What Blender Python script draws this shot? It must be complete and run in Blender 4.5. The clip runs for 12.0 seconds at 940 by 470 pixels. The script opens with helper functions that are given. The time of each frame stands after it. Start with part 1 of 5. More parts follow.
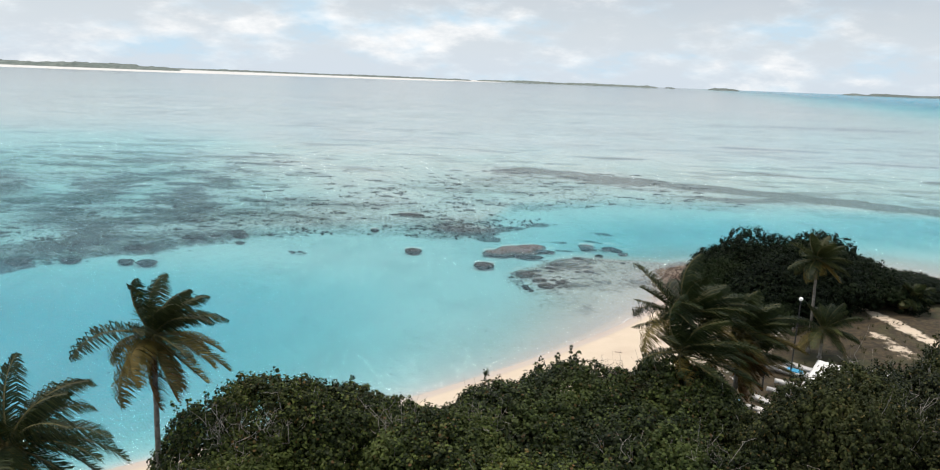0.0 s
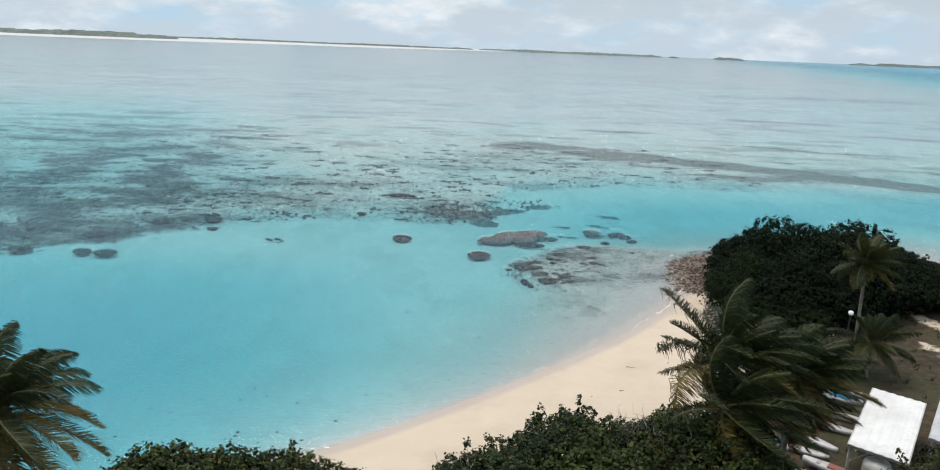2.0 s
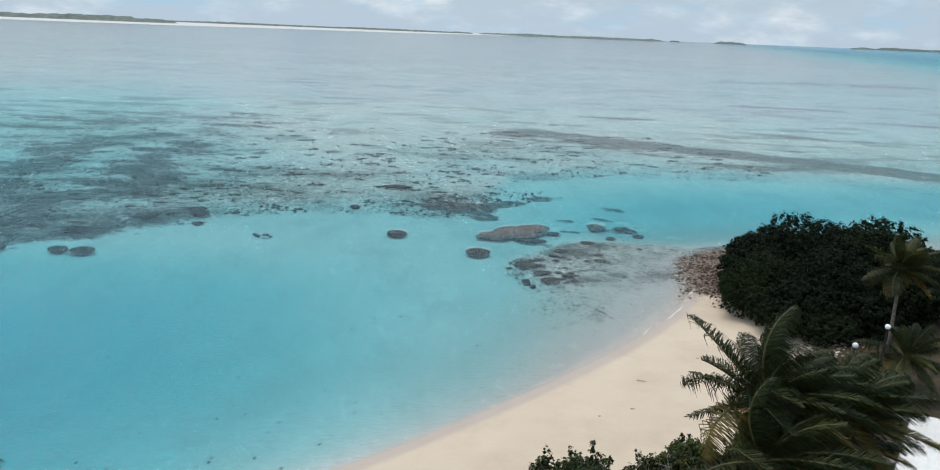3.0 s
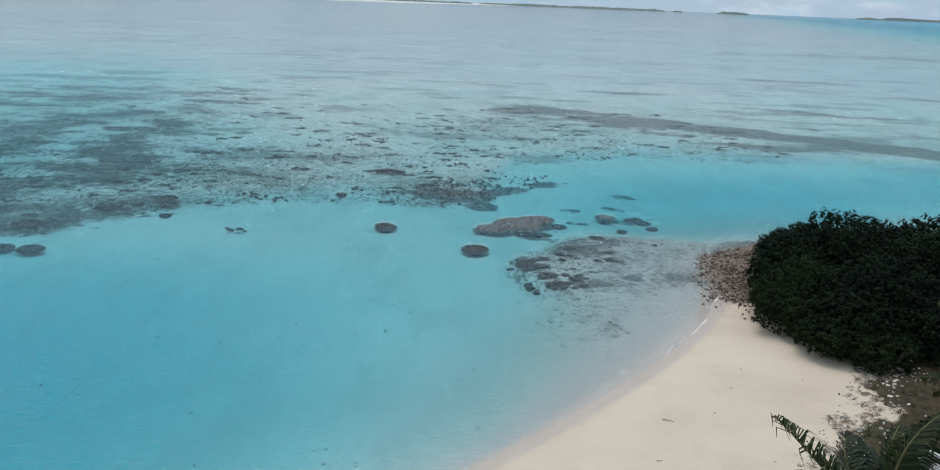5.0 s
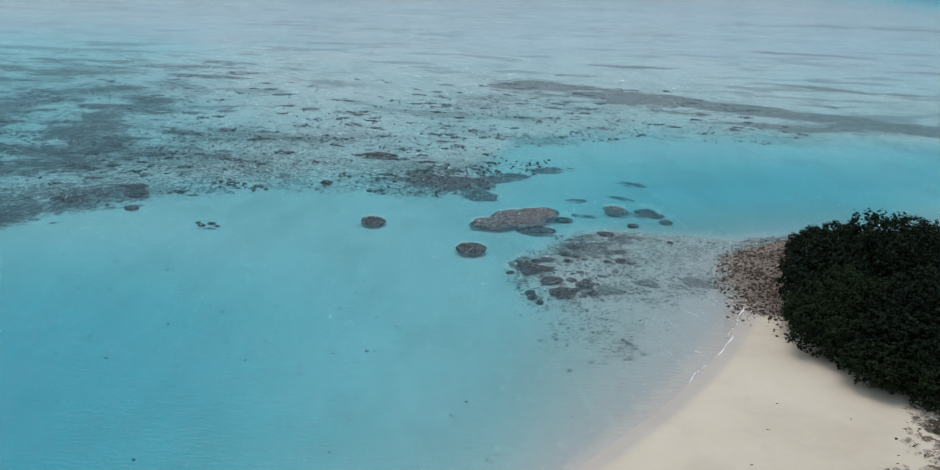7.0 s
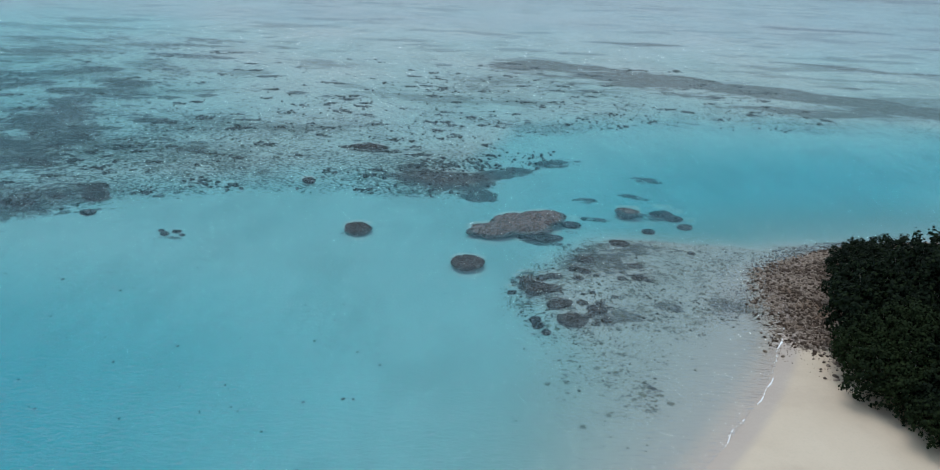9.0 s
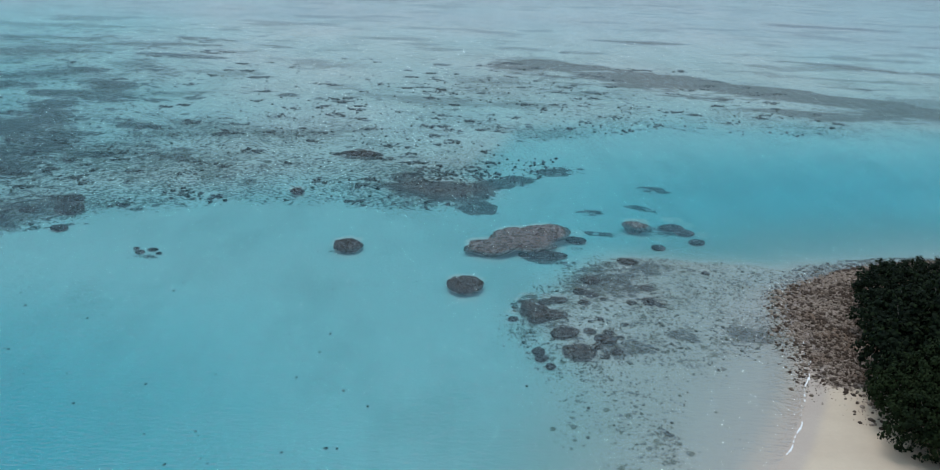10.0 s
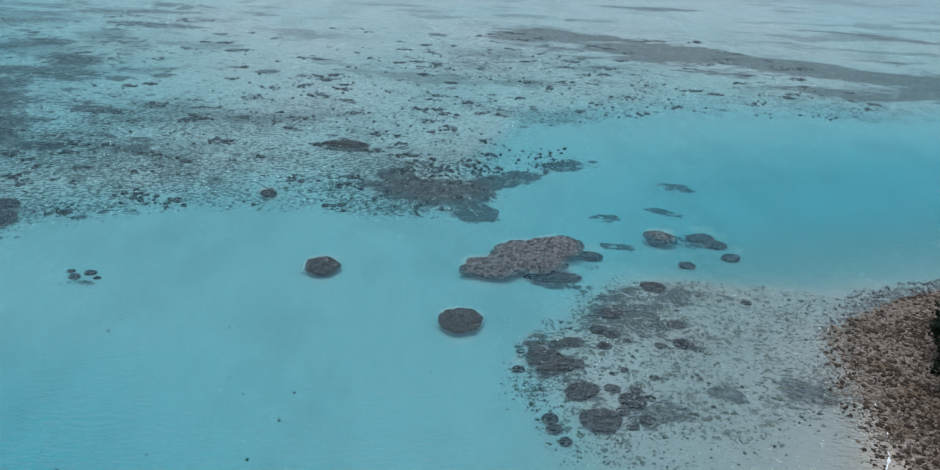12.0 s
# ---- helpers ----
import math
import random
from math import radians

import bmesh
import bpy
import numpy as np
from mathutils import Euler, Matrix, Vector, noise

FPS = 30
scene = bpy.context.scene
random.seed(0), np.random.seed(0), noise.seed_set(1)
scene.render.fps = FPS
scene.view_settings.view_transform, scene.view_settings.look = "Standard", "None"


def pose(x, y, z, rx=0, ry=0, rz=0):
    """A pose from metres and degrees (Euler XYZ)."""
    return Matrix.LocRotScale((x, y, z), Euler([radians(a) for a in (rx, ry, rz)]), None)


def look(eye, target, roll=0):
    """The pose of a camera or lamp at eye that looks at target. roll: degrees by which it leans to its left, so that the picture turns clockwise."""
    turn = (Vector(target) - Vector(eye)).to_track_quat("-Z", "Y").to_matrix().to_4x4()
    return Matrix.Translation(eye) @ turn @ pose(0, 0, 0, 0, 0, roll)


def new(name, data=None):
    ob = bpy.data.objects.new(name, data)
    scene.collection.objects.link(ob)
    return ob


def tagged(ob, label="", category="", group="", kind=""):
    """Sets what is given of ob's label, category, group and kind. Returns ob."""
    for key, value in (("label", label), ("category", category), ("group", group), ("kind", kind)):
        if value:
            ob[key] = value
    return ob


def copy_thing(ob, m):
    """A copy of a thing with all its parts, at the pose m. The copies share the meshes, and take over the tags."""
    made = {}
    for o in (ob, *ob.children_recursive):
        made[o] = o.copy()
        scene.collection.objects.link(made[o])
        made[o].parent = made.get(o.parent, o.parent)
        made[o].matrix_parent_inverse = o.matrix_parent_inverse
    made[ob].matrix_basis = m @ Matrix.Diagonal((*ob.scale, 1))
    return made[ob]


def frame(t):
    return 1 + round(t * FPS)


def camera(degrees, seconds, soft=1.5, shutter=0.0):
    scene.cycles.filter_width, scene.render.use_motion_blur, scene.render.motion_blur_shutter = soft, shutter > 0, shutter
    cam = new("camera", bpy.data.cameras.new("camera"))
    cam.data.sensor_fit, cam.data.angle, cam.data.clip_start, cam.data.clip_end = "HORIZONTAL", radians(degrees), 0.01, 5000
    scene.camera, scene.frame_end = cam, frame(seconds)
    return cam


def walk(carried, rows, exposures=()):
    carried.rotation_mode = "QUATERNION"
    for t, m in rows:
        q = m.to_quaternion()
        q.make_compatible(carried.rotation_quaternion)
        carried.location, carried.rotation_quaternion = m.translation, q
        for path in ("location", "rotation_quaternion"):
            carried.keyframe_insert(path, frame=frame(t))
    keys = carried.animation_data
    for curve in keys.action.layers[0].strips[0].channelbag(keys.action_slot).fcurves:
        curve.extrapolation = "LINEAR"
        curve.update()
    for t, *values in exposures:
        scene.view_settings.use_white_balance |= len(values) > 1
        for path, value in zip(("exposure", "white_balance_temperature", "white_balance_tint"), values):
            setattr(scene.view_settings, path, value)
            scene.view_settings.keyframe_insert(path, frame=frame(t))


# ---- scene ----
cam = camera(67.2, 12.0, soft=1.1)
PATH = [
    (0, (0.328, -0.57, 18.826), (0.308, 1.382, 18.391), 2.2),
    (0.5, (0.547, 1.233, 18.817), (0.527, 3.18, 18.362), 2.2),
    (1, (0.737, 3.036, 18.813), (0.716, 4.979, 18.339), 2.2),
    (1.5, (0.869, 4.85, 18.82), (0.847, 6.787, 18.326), 2.2),
    (2, (0.939, 6.68, 18.827), (0.918, 8.613, 18.311), 2.3),
    (2.5, (0.987, 8.525, 18.835), (0.966, 10.452, 18.299), 2.2),
    (3, (1.003, 10.361, 18.84), (0.984, 12.282, 18.284), 2.3),
    (3.2, (1.012, 11.077, 18.838), (0.993, 12.996, 18.275), 2.3),
    (5, (1.176, 17.274, 18.764), (1.16, 19.172, 18.134), 2.3),
    (5.5, (1.257, 18.853, 18.753), (1.241, 20.745, 18.105), 2.3),
    (6, (1.342, 20.335, 18.746), (1.327, 22.22, 18.078), 2.4),
    (6.5, (1.408, 21.788, 18.745), (1.392, 23.666, 18.059), 2.4),
    (7, (1.456, 23.296, 18.752), (1.44, 25.167, 18.046), 2.4),
    (9, (1.54, 29.811, 18.861), (1.527, 31.655, 18.088), 2.4),
    (9.5, (1.551, 31.562, 18.877), (1.539, 33.406, 18.103), 2.3),
    (10, (1.562, 33.405, 18.892), (1.551, 35.245, 18.109), 2.4),
    (10.5, (1.582, 35.319, 18.905), (1.571, 37.152, 18.106), 2.5),
    (11, (1.589, 37.28, 18.909), (1.58, 39.108, 18.099), 2.5),
    (11.5, (1.567, 39.279, 18.906), (1.56, 41.094, 18.065), 2.4),
    (12, (1.546, 41.299, 18.9), (1.541, 43.096, 18.023), 2.5),
]
EXPOSURES = [(0, 0.42, 7480, 22), (1.5, 0.30, 7200, 20), (3, 0.06, 6750, 17), (5, -0.10, 6380, 15), (7, -0.19, 6260, 14), (9, -0.23, 6150, 13), (12, -0.23, 6130, 13)]
walk(cam, [(t, look(eye, target, roll)) for t, eye, target, roll in PATH], EXPOSURES)

# ---------------------------------------------------------------- sky and sun
SUN_HEIGHT, SUN_TURN = 76.0, -50.0      # degrees over the horizon, and from straight ahead towards the right


def build_world():
    world = bpy.data.worlds.new("world")
    scene.world = world
    world.use_nodes = True
    nt = world.node_tree
    nt.nodes.clear()
    N, L = nt.nodes.new, nt.links.new
    sky = N("ShaderNodeTexSky")
    sky.sky_type, sky.sun_disc = "NISHITA", False
    sky.sun_elevation, sky.sun_rotation = radians(SUN_HEIGHT), radians(SUN_TURN)
    sky.air_density, sky.dust_density, sky.ozone_density = 1.0, 1.5, 1.5
    dim = N("ShaderNodeVectorMath")
    dim.operation = "SCALE"
    L(sky.outputs[0], dim.inputs[0])
    dim.inputs["Scale"].default_value = 0.085
    co = N("ShaderNodeTexCoord")
    sep = N("ShaderNodeSeparateXYZ")
    L(co.outputs["Generated"], sep.inputs[0])

    def m(op, a, b=None):
        n = N("ShaderNodeMath")
        n.operation = op
        for k, v in enumerate((a, b)):
            if v is None:
                continue
            if isinstance(v, (int, float)):
                n.inputs[k].default_value = v
            else:
                L(v, n.inputs[k])
        return n.outputs[0]

    up = m("MAXIMUM", sep.outputs[2], 0.0)
    flat = m("ADD", up, 0.4)
    comb = N("ShaderNodeCombineXYZ")
    L(m("DIVIDE", sep.outputs[0], flat), comb.inputs[0])
    L(m("DIVIDE", sep.outputs[1], flat), comb.inputs[1])
    L(m("MULTIPLY", up, 3.0), comb.inputs[2])
    big = N("ShaderNodeTexNoise")
    L(comb.outputs[0], big.inputs["Vector"])
    big.inputs["Scale"].default_value, big.inputs["Detail"].default_value = 3.0, 9
    big.inputs["Roughness"].default_value = 0.62
    cover = N("ShaderNodeMapRange")
    cover.interpolation_type = "SMOOTHSTEP"
    L(big.outputs[0], cover.inputs[0])
    cover.inputs[1].default_value, cover.inputs[2].default_value = 0.44, 0.68
    cover.inputs[3].default_value, cover.inputs[4].default_value = 0.0, 1.0
    shade = N("ShaderNodeTexNoise")
    L(comb.outputs[0], shade.inputs["Vector"])
    shade.inputs["Scale"].default_value, shade.inputs["Detail"].default_value = 4.5, 7
    ramp = N("ShaderNodeValToRGB")
    ramp.color_ramp.elements[0].position, ramp.color_ramp.elements[0].color = 0.40, (0.37, 0.59, 0.745, 1)
    ramp.color_ramp.elements[1].position, ramp.color_ramp.elements[1].color = 0.60, (0.65, 0.775, 0.835, 1)
    L(shade.outputs[0], ramp.inputs[0])
    mix = N("ShaderNodeMix")
    mix.data_type = "RGBA"
    L(m("MINIMUM", m("ADD", cover.outputs[0], m("MULTIPLY", up, 0.7)), 1.0), mix.inputs[0])
    # the cloud is thinner and brighter higher up, towards the veiled sun
    thin = N("ShaderNodeMapRange")
    thin.interpolation_type = "SMOOTHSTEP"
    L(up, thin.inputs[0])
    thin.inputs[1].default_value, thin.inputs[2].default_value = 0.14, 0.45
    thin.inputs[3].default_value, thin.inputs[4].default_value = 1.0, 1.8
    bright = N("ShaderNodeVectorMath")
    bright.operation = "SCALE"
    L(ramp.outputs[0], bright.inputs[0])
    L(thin.outputs[0], bright.inputs["Scale"])
    L(bright.outputs[0], mix.inputs[7])
    # thin bright haze low over the sea
    low = N("ShaderNodeMapRange")
    low.interpolation_type = "SMOOTHSTEP"
    L(up, low.inputs[0])
    low.inputs[1].default_value, low.inputs[2].default_value = 0.0, 0.22
    low.inputs[3].default_value, low.inputs[4].default_value = 0.92, 0.0
    veil = N("ShaderNodeMix")
    veil.data_type = "RGBA"
    L(low.outputs[0], veil.inputs[0])
    L(dim.outputs[0], veil.inputs[6])
    veil.inputs[7].default_value = (0.455, 0.61, 0.725, 1)
    L(veil.outputs[2], mix.inputs[6])
    bg = N("ShaderNodeBackground")
    L(mix.outputs[2], bg.inputs[0])
    bg.inputs[1].default_value = 1.0
    out = N("ShaderNodeOutputWorld")
    L(bg.outputs[0], out.inputs[0])


build_world()
sun = new("sun", bpy.data.lights.new("sun", "SUN"))
sun.data.energy, sun.data.angle, sun.data.color = 1.7, radians(28), (1.0, 0.95, 0.88)
SUN_AT = Vector((math.sin(radians(SUN_TURN)) * math.cos(radians(SUN_HEIGHT)), math.cos(radians(SUN_TURN)) * math.cos(radians(SUN_HEIGHT)), math.sin(radians(SUN_HEIGHT))))
sun.matrix_world = look(SUN_AT * 100, (0, 0, 0))


# ---------------------------------------------------------------- materials
class Nodes:
    """A short hand for building one material's nodes."""

    def __init__(self, name):
        self.mat = bpy.data.materials.new(name)
        self.mat.use_nodes = True
        self.tree = self.mat.node_tree
        self.tree.nodes.clear()
        self.out = self.tree.nodes.new("ShaderNodeOutputMaterial")
        self.place = self.tree.nodes.new("ShaderNodeNewGeometry").outputs["Position"]

    def put(self, socket, v):
        if isinstance(v, bpy.types.NodeSocket):
            self.tree.links.new(v, socket)
        elif isinstance(v, (tuple, list)) and len(v) == 3 and socket.type == "RGBA":
            socket.default_value = (*v, 1)
        else:
            socket.default_value = v

    def math(self, op, a, b=0.0, clamp=False):
        n = self.tree.nodes.new("ShaderNodeMath")
        n.operation, n.use_clamp = op, clamp
        self.put(n.inputs[0], a)
        self.put(n.inputs[1], b)
        return n.outputs[0]

    def noise(self, scale, detail=4, rough=0.55, stretch=None, at=None, distort=0.0, turn=0.0):
        n = self.tree.nodes.new("ShaderNodeTexNoise")
        v = at or self.place
        if stretch:
            mp = self.tree.nodes.new("ShaderNodeMapping")
            self.put(mp.inputs["Vector"], v)
            mp.inputs["Scale"].default_value = stretch
            mp.inputs["Rotation"].default_value = (0.0, 0.0, radians(turn))
            v = mp.outputs[0]
        self.put(n.inputs["Vector"], v)
        n.inputs["Scale"].default_value, n.inputs["Detail"].default_value = scale, detail
        n.inputs["Roughness"].default_value, n.inputs["Distortion"].default_value = rough, distort
        return n.outputs[0]

    def spots(self, scale, density, size=0.5, wobble=0.5, stretch=(1.0, 1.0, 0.0), soft=0.82):
        """Ragged round patches, one in some of the cells: density is the share of cells that hold one."""
        warp = self.tree.nodes.new("ShaderNodeTexNoise")
        self.put(warp.inputs["Vector"], self.place)
        warp.inputs["Scale"].default_value, warp.inputs["Detail"].default_value = scale * 2.0, 5
        push = self.tree.nodes.new("ShaderNodeVectorMath")
        push.operation = "MULTIPLY_ADD"
        self.put(push.inputs[0], warp.outputs["Color"])
        push.inputs[1].default_value = (wobble / scale,) * 3
        self.put(push.inputs[2], self.place)
        mp = self.tree.nodes.new("ShaderNodeMapping")
        self.put(mp.inputs["Vector"], push.outputs[0])
        mp.inputs["Scale"].default_value = stretch
        n = self.tree.nodes.new("ShaderNodeTexVoronoi")
        self.put(n.inputs["Vector"], mp.outputs[0])
        n.inputs["Scale"].default_value = scale
        parts = self.tree.nodes.new("ShaderNodeSeparateColor")
        self.put(parts.inputs[0], n.outputs["Color"])
        held = self.math("LESS_THAN", parts.outputs[0], density)
        edge = self.math("MULTIPLY", self.span(parts.outputs[1], 0.0, 1.0, 0.45, 1.0), size)
        return self.math("MULTIPLY", held, self.span(n.outputs["Distance"], self.math("MULTIPLY", edge, soft), edge, 1.0, 0.0))

    def span(self, v, a, b, lo=0.0, hi=1.0):
        n = self.tree.nodes.new("ShaderNodeMapRange")
        n.interpolation_type = "SMOOTHSTEP"
        self.put(n.inputs[0], v)
        for k, x in enumerate((a, b, lo, hi)):
            self.put(n.inputs[k + 1], x)
        return n.outputs[0]

    def mix(self, f, a, b, blend="MIX"):
        n = self.tree.nodes.new("ShaderNodeMix")
        n.data_type, n.blend_type = "RGBA", blend
        self.put(n.inputs[0], f)
        self.put(n.inputs[6], a)
        self.put(n.inputs[7], b)
        return n.outputs[2]

    def field(self, name):
        n = self.tree.nodes.new("ShaderNodeAttribute")
        n.attribute_name = name
        return n.outputs["Fac"]

    def island(self):
        return self.tree.nodes.new("ShaderNodeNewGeometry").outputs["Random Per Island"]

    def chance(self):
        return self.tree.nodes.new("ShaderNodeObjectInfo").outputs["Random"]

    def bump(self, height, strength=0.4, distance=0.05):
        n = self.tree.nodes.new("ShaderNodeBump")
        n.inputs["Strength"].default_value, n.inputs["Distance"].default_value = strength, distance
        self.put(n.inputs["Height"], height)
        return n.outputs[0]

    def surface(self, color, rough=0.8, normal=None, metal=0.0, spec=0.5):
        n = self.tree.nodes.new("ShaderNodeBsdfPrincipled")
        self.put(n.inputs["Base Color"], color)
        self.put(n.inputs["Roughness"], rough)
        self.put(n.inputs["Metallic"], metal)
        self.put(n.inputs["Specular IOR Level"], spec)
        if normal is not None:
            self.put(n.inputs["Normal"], normal)
        return n.outputs[0]

    def done(self, shader):
        self.tree.links.new(shader, self.out.inputs[0])
        return self.mat


def ground_material():
    g = Nodes("sand_reef_and_scrub")
    flat = (1.0, 1.0, 0.0)
    grain = g.noise(9.0, 6, 0.6)
    dune = g.noise(0.35, 5, 0.55)
    wide = g.noise(0.06, 4, 0.5)
    sand = g.mix(dune, (0.49, 0.39, 0.285), (0.575, 0.475, 0.36))
    sand = g.mix(g.span(g.noise(0.22, 5, 0.65), 0.42, 0.68, 0.0, 0.55), sand, (0.425, 0.33, 0.245))
    sand = g.mix(g.span(grain, 0.45, 0.75, 0.0, 0.45), sand, (0.47, 0.395, 0.30))
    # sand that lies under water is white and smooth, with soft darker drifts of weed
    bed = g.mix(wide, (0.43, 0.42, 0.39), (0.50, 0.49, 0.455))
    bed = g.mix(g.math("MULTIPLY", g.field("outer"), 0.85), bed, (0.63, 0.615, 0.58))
    drift = g.noise(0.16, 5, 0.6, (1.0, 0.5, 0.0))
    bed = g.mix(g.span(drift, 0.44, 0.66, 0.0, 0.34), bed, (0.25, 0.27, 0.245))
    ripple = g.noise(1.1, 4, 0.6, (1.0, 0.5, 0.0))
    bed = g.mix(g.span(ripple, 0.45, 0.7, 0.0, 0.12), bed, (0.30, 0.31, 0.285))
    # sand-ripple and caustic lines, put into the bed colour as faint darker streaks
    combed = g.noise(0.8, 4, 0.6, (1.5, 0.4, 0.0), distort=0.8)
    bed = g.mix(g.span(combed, 0.42, 0.62, 0.0, 0.15), bed, (0.34, 0.355, 0.325))
    bed = g.mix(g.field("shallow"), bed, (0.32, 0.297, 0.262))
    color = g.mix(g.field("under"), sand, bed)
    color = g.mix(g.math("MULTIPLY", g.field("wet"), 0.65), color, (0.36, 0.30, 0.26))
    # turf and small corals in a fine speckle, then rounded clumps of living coral in two sizes
    reef = g.field("reef")
    fine = g.math("ADD", g.math("MULTIPLY", g.noise(4.0, 5, 0.7, (0.75, 0.9, 0.0)), 0.68), g.math("ADD", g.math("MULTIPLY", g.noise(0.75, 5, 0.65, flat), 0.24), g.math("MULTIPLY", g.noise(0.11, 3, 0.5, flat), 0.08)))
    edge = g.math("SUBTRACT", 0.60, g.math("MULTIPLY", reef, 0.13))
    turf_here = g.math("MULTIPLY", g.span(fine, g.math("SUBTRACT", edge, 0.02), g.math("ADD", edge, 0.03)), g.span(reef, 0.02, 0.10))
    turf = g.mix(g.span(g.noise(0.09, 3, 0.5, flat), 0.42, 0.6), (0.062, 0.076, 0.064), (0.092, 0.086, 0.078))
    turf = g.mix(g.span(g.noise(5.5, 4, 0.75), 0.5, 0.66, 0.0, 0.7), turf, (0.032, 0.031, 0.028))
    color = g.mix(g.math("MULTIPLY", turf_here, 0.86), color, turf)
    hue = g.noise(2.6, 5, 0.7)
    coral = g.mix(g.span(hue, 0.36, 0.66), (0.018, 0.020, 0.022), (0.058, 0.054, 0.051))
    coral = g.mix(g.span(g.noise(7.5, 3, 0.7), 0.56, 0.68, 0.0, 0.6), coral, (0.17, 0.14, 0.122))
    clump = g.field("clump")
    big = g.spots(0.38, g.math("MULTIPLY", clump, 0.42), 0.50, 0.8, (0.75, 1.0, 0.0))
    small = g.spots(1.2, g.math("MULTIPLY", clump, 0.50), 0.52, 0.7, (0.8, 1.0, 0.0))
    tiny = g.spots(3.0, g.math("MULTIPLY", clump, 0.55), 0.5, 0.4, (0.9, 1.0, 0.0), 0.6)
    broken = g.math("ADD", g.math("MULTIPLY", g.noise(0.24, 4, 0.6, (0.8, 1.0, 0.0)), 0.34), g.math("ADD", g.math("MULTIPLY", g.noise(1.3, 5, 0.7, flat), 0.36), g.math("MULTIPLY", g.noise(5.0, 4, 0.7, flat), 0.30)))
    dense = g.span(g.math("ADD", g.math("ADD", g.math("MULTIPLY", clump, 0.19), g.span(clump, 0.5, 0.85, 0.0, 0.025)), broken), 0.645, 0.69)
    gaps = g.span(g.noise(3.1, 5, 0.75, flat), 0.40, 0.52, 0.25, 1.0)
    coral_here = g.math("MAXIMUM", g.math("MULTIPLY", g.math("MAXIMUM", big, small), gaps), g.math("MAXIMUM", g.math("MULTIPLY", tiny, 0.8), dense))
    coral_here = g.math("MULTIPLY", coral_here, g.span(g.math("ADD", clump, g.math("MULTIPLY", g.noise(3.2, 3, 0.6), 0.05)), 0.03, 0.08))
    color = g.mix(g.math("MULTIPLY", coral_here, 0.92), color, coral)
    # streaks of dark bottom far out on the flat
    strewn = g.span(g.math("ADD", g.noise(0.13, 5, 0.62, (0.42, 1.0, 0.0)), g.math("MULTIPLY", g.noise(0.02, 3, 0.5, flat), 0.4)), 0.75, 0.81)
    color = g.mix(g.math("MULTIPLY", g.math("MULTIPLY", strewn, g.field("strewn")), 0.5), color, (0.12, 0.117, 0.105))
    # brown film of sea grass on the flat: a whole bed with ragged rims and small bare holes
    weed = g.field("weed")
    ragged = g.math("ADD", g.math("MULTIPLY", g.noise(0.13, 6, 0.62, (0.5, 1.3, 0.0)), 0.75), g.math("MULTIPLY", g.noise(0.9, 5, 0.68, (0.7, 1.0, 0.0)), 0.35))
    grassy = g.span(g.math("ADD", g.math("MULTIPLY", weed, 0.46), ragged), 0.80, 0.86)
    tone = g.mix(g.span(g.noise(1.2, 5, 0.7, flat), 0.35, 0.65), (0.095, 0.083, 0.074), (0.155, 0.139, 0.121))
    color = g.mix(g.math("MULTIPLY", g.math("MULTIPLY", grassy, g.span(weed, 0.04, 0.16)), 0.9), color, tone)
    # stony shelf off the point: olive and dark bits on grey sand
    stony = g.field("stony")
    bits = g.math("ADD", g.math("MULTIPLY", g.noise(4.2, 5, 0.7, (0.85, 1.1, 0.0)), 0.7), g.math("MULTIPLY", g.noise(0.8, 4, 0.6, flat), 0.3))
    at = g.math("SUBTRACT", 0.615, g.math("MULTIPLY", stony, 0.12))
    bits = g.math("MULTIPLY", g.span(bits, at, g.math("ADD", at, 0.035)), g.span(stony, 0.03, 0.15))
    bits = g.math("MAXIMUM", bits, g.math("MAXIMUM", g.spots(2.4, g.math("MULTIPLY", stony, 0.42), 0.5, 0.6), g.spots(6.0, g.math("MULTIPLY", stony, 0.45), 0.5, 0.5)))
    bit_tone = g.mix(g.span(g.noise(0.6, 4, 0.6, flat), 0.4, 0.6), (0.058, 0.055, 0.043), (0.125, 0.115, 0.085))
    bit_tone = g.mix(g.span(g.noise(11.0, 3, 0.6), 0.5, 0.62, 0.0, 0.7), bit_tone, (0.24, 0.22, 0.18))
    color = g.mix(g.math("MULTIPLY", bits, 0.9), color, bit_tone)
    # rubble of broken coral
    rub = g.field("rubble")
    stones = g.mix(g.span(g.noise(6.0, 4, 0.7), 0.42, 0.6), (0.060, 0.040, 0.028), (0.30, 0.235, 0.19))
    stones = g.mix(g.span(g.noise(0.55, 5, 0.6), 0.46, 0.62, 0.0, 0.75), stones, (0.115, 0.070, 0.040))
    color = g.mix(g.math("MULTIPLY", g.span(rub, 0.0, 0.25), g.span(g.math("ADD", g.noise(1.9, 6, 0.72), g.math("MULTIPLY", rub, 0.35)), 0.56, 0.66)), color, stones)
    # leaf litter and thin grass on the land
    scrub = g.field("scrub")
    lit = g.span(g.math("ADD", g.noise(0.9, 6, 0.7), g.math("MULTIPLY", scrub, 0.5)), 0.62, 0.78)
    litter = g.mix(g.span(g.noise(2.3, 7, 0.75), 0.32, 0.68), (0.017, 0.013, 0.007), (0.070, 0.049, 0.024))
    litter = g.mix(g.span(g.noise(0.3, 5, 0.6), 0.48, 0.66, 0.0, 0.6), litter, (0.042, 0.046, 0.016))
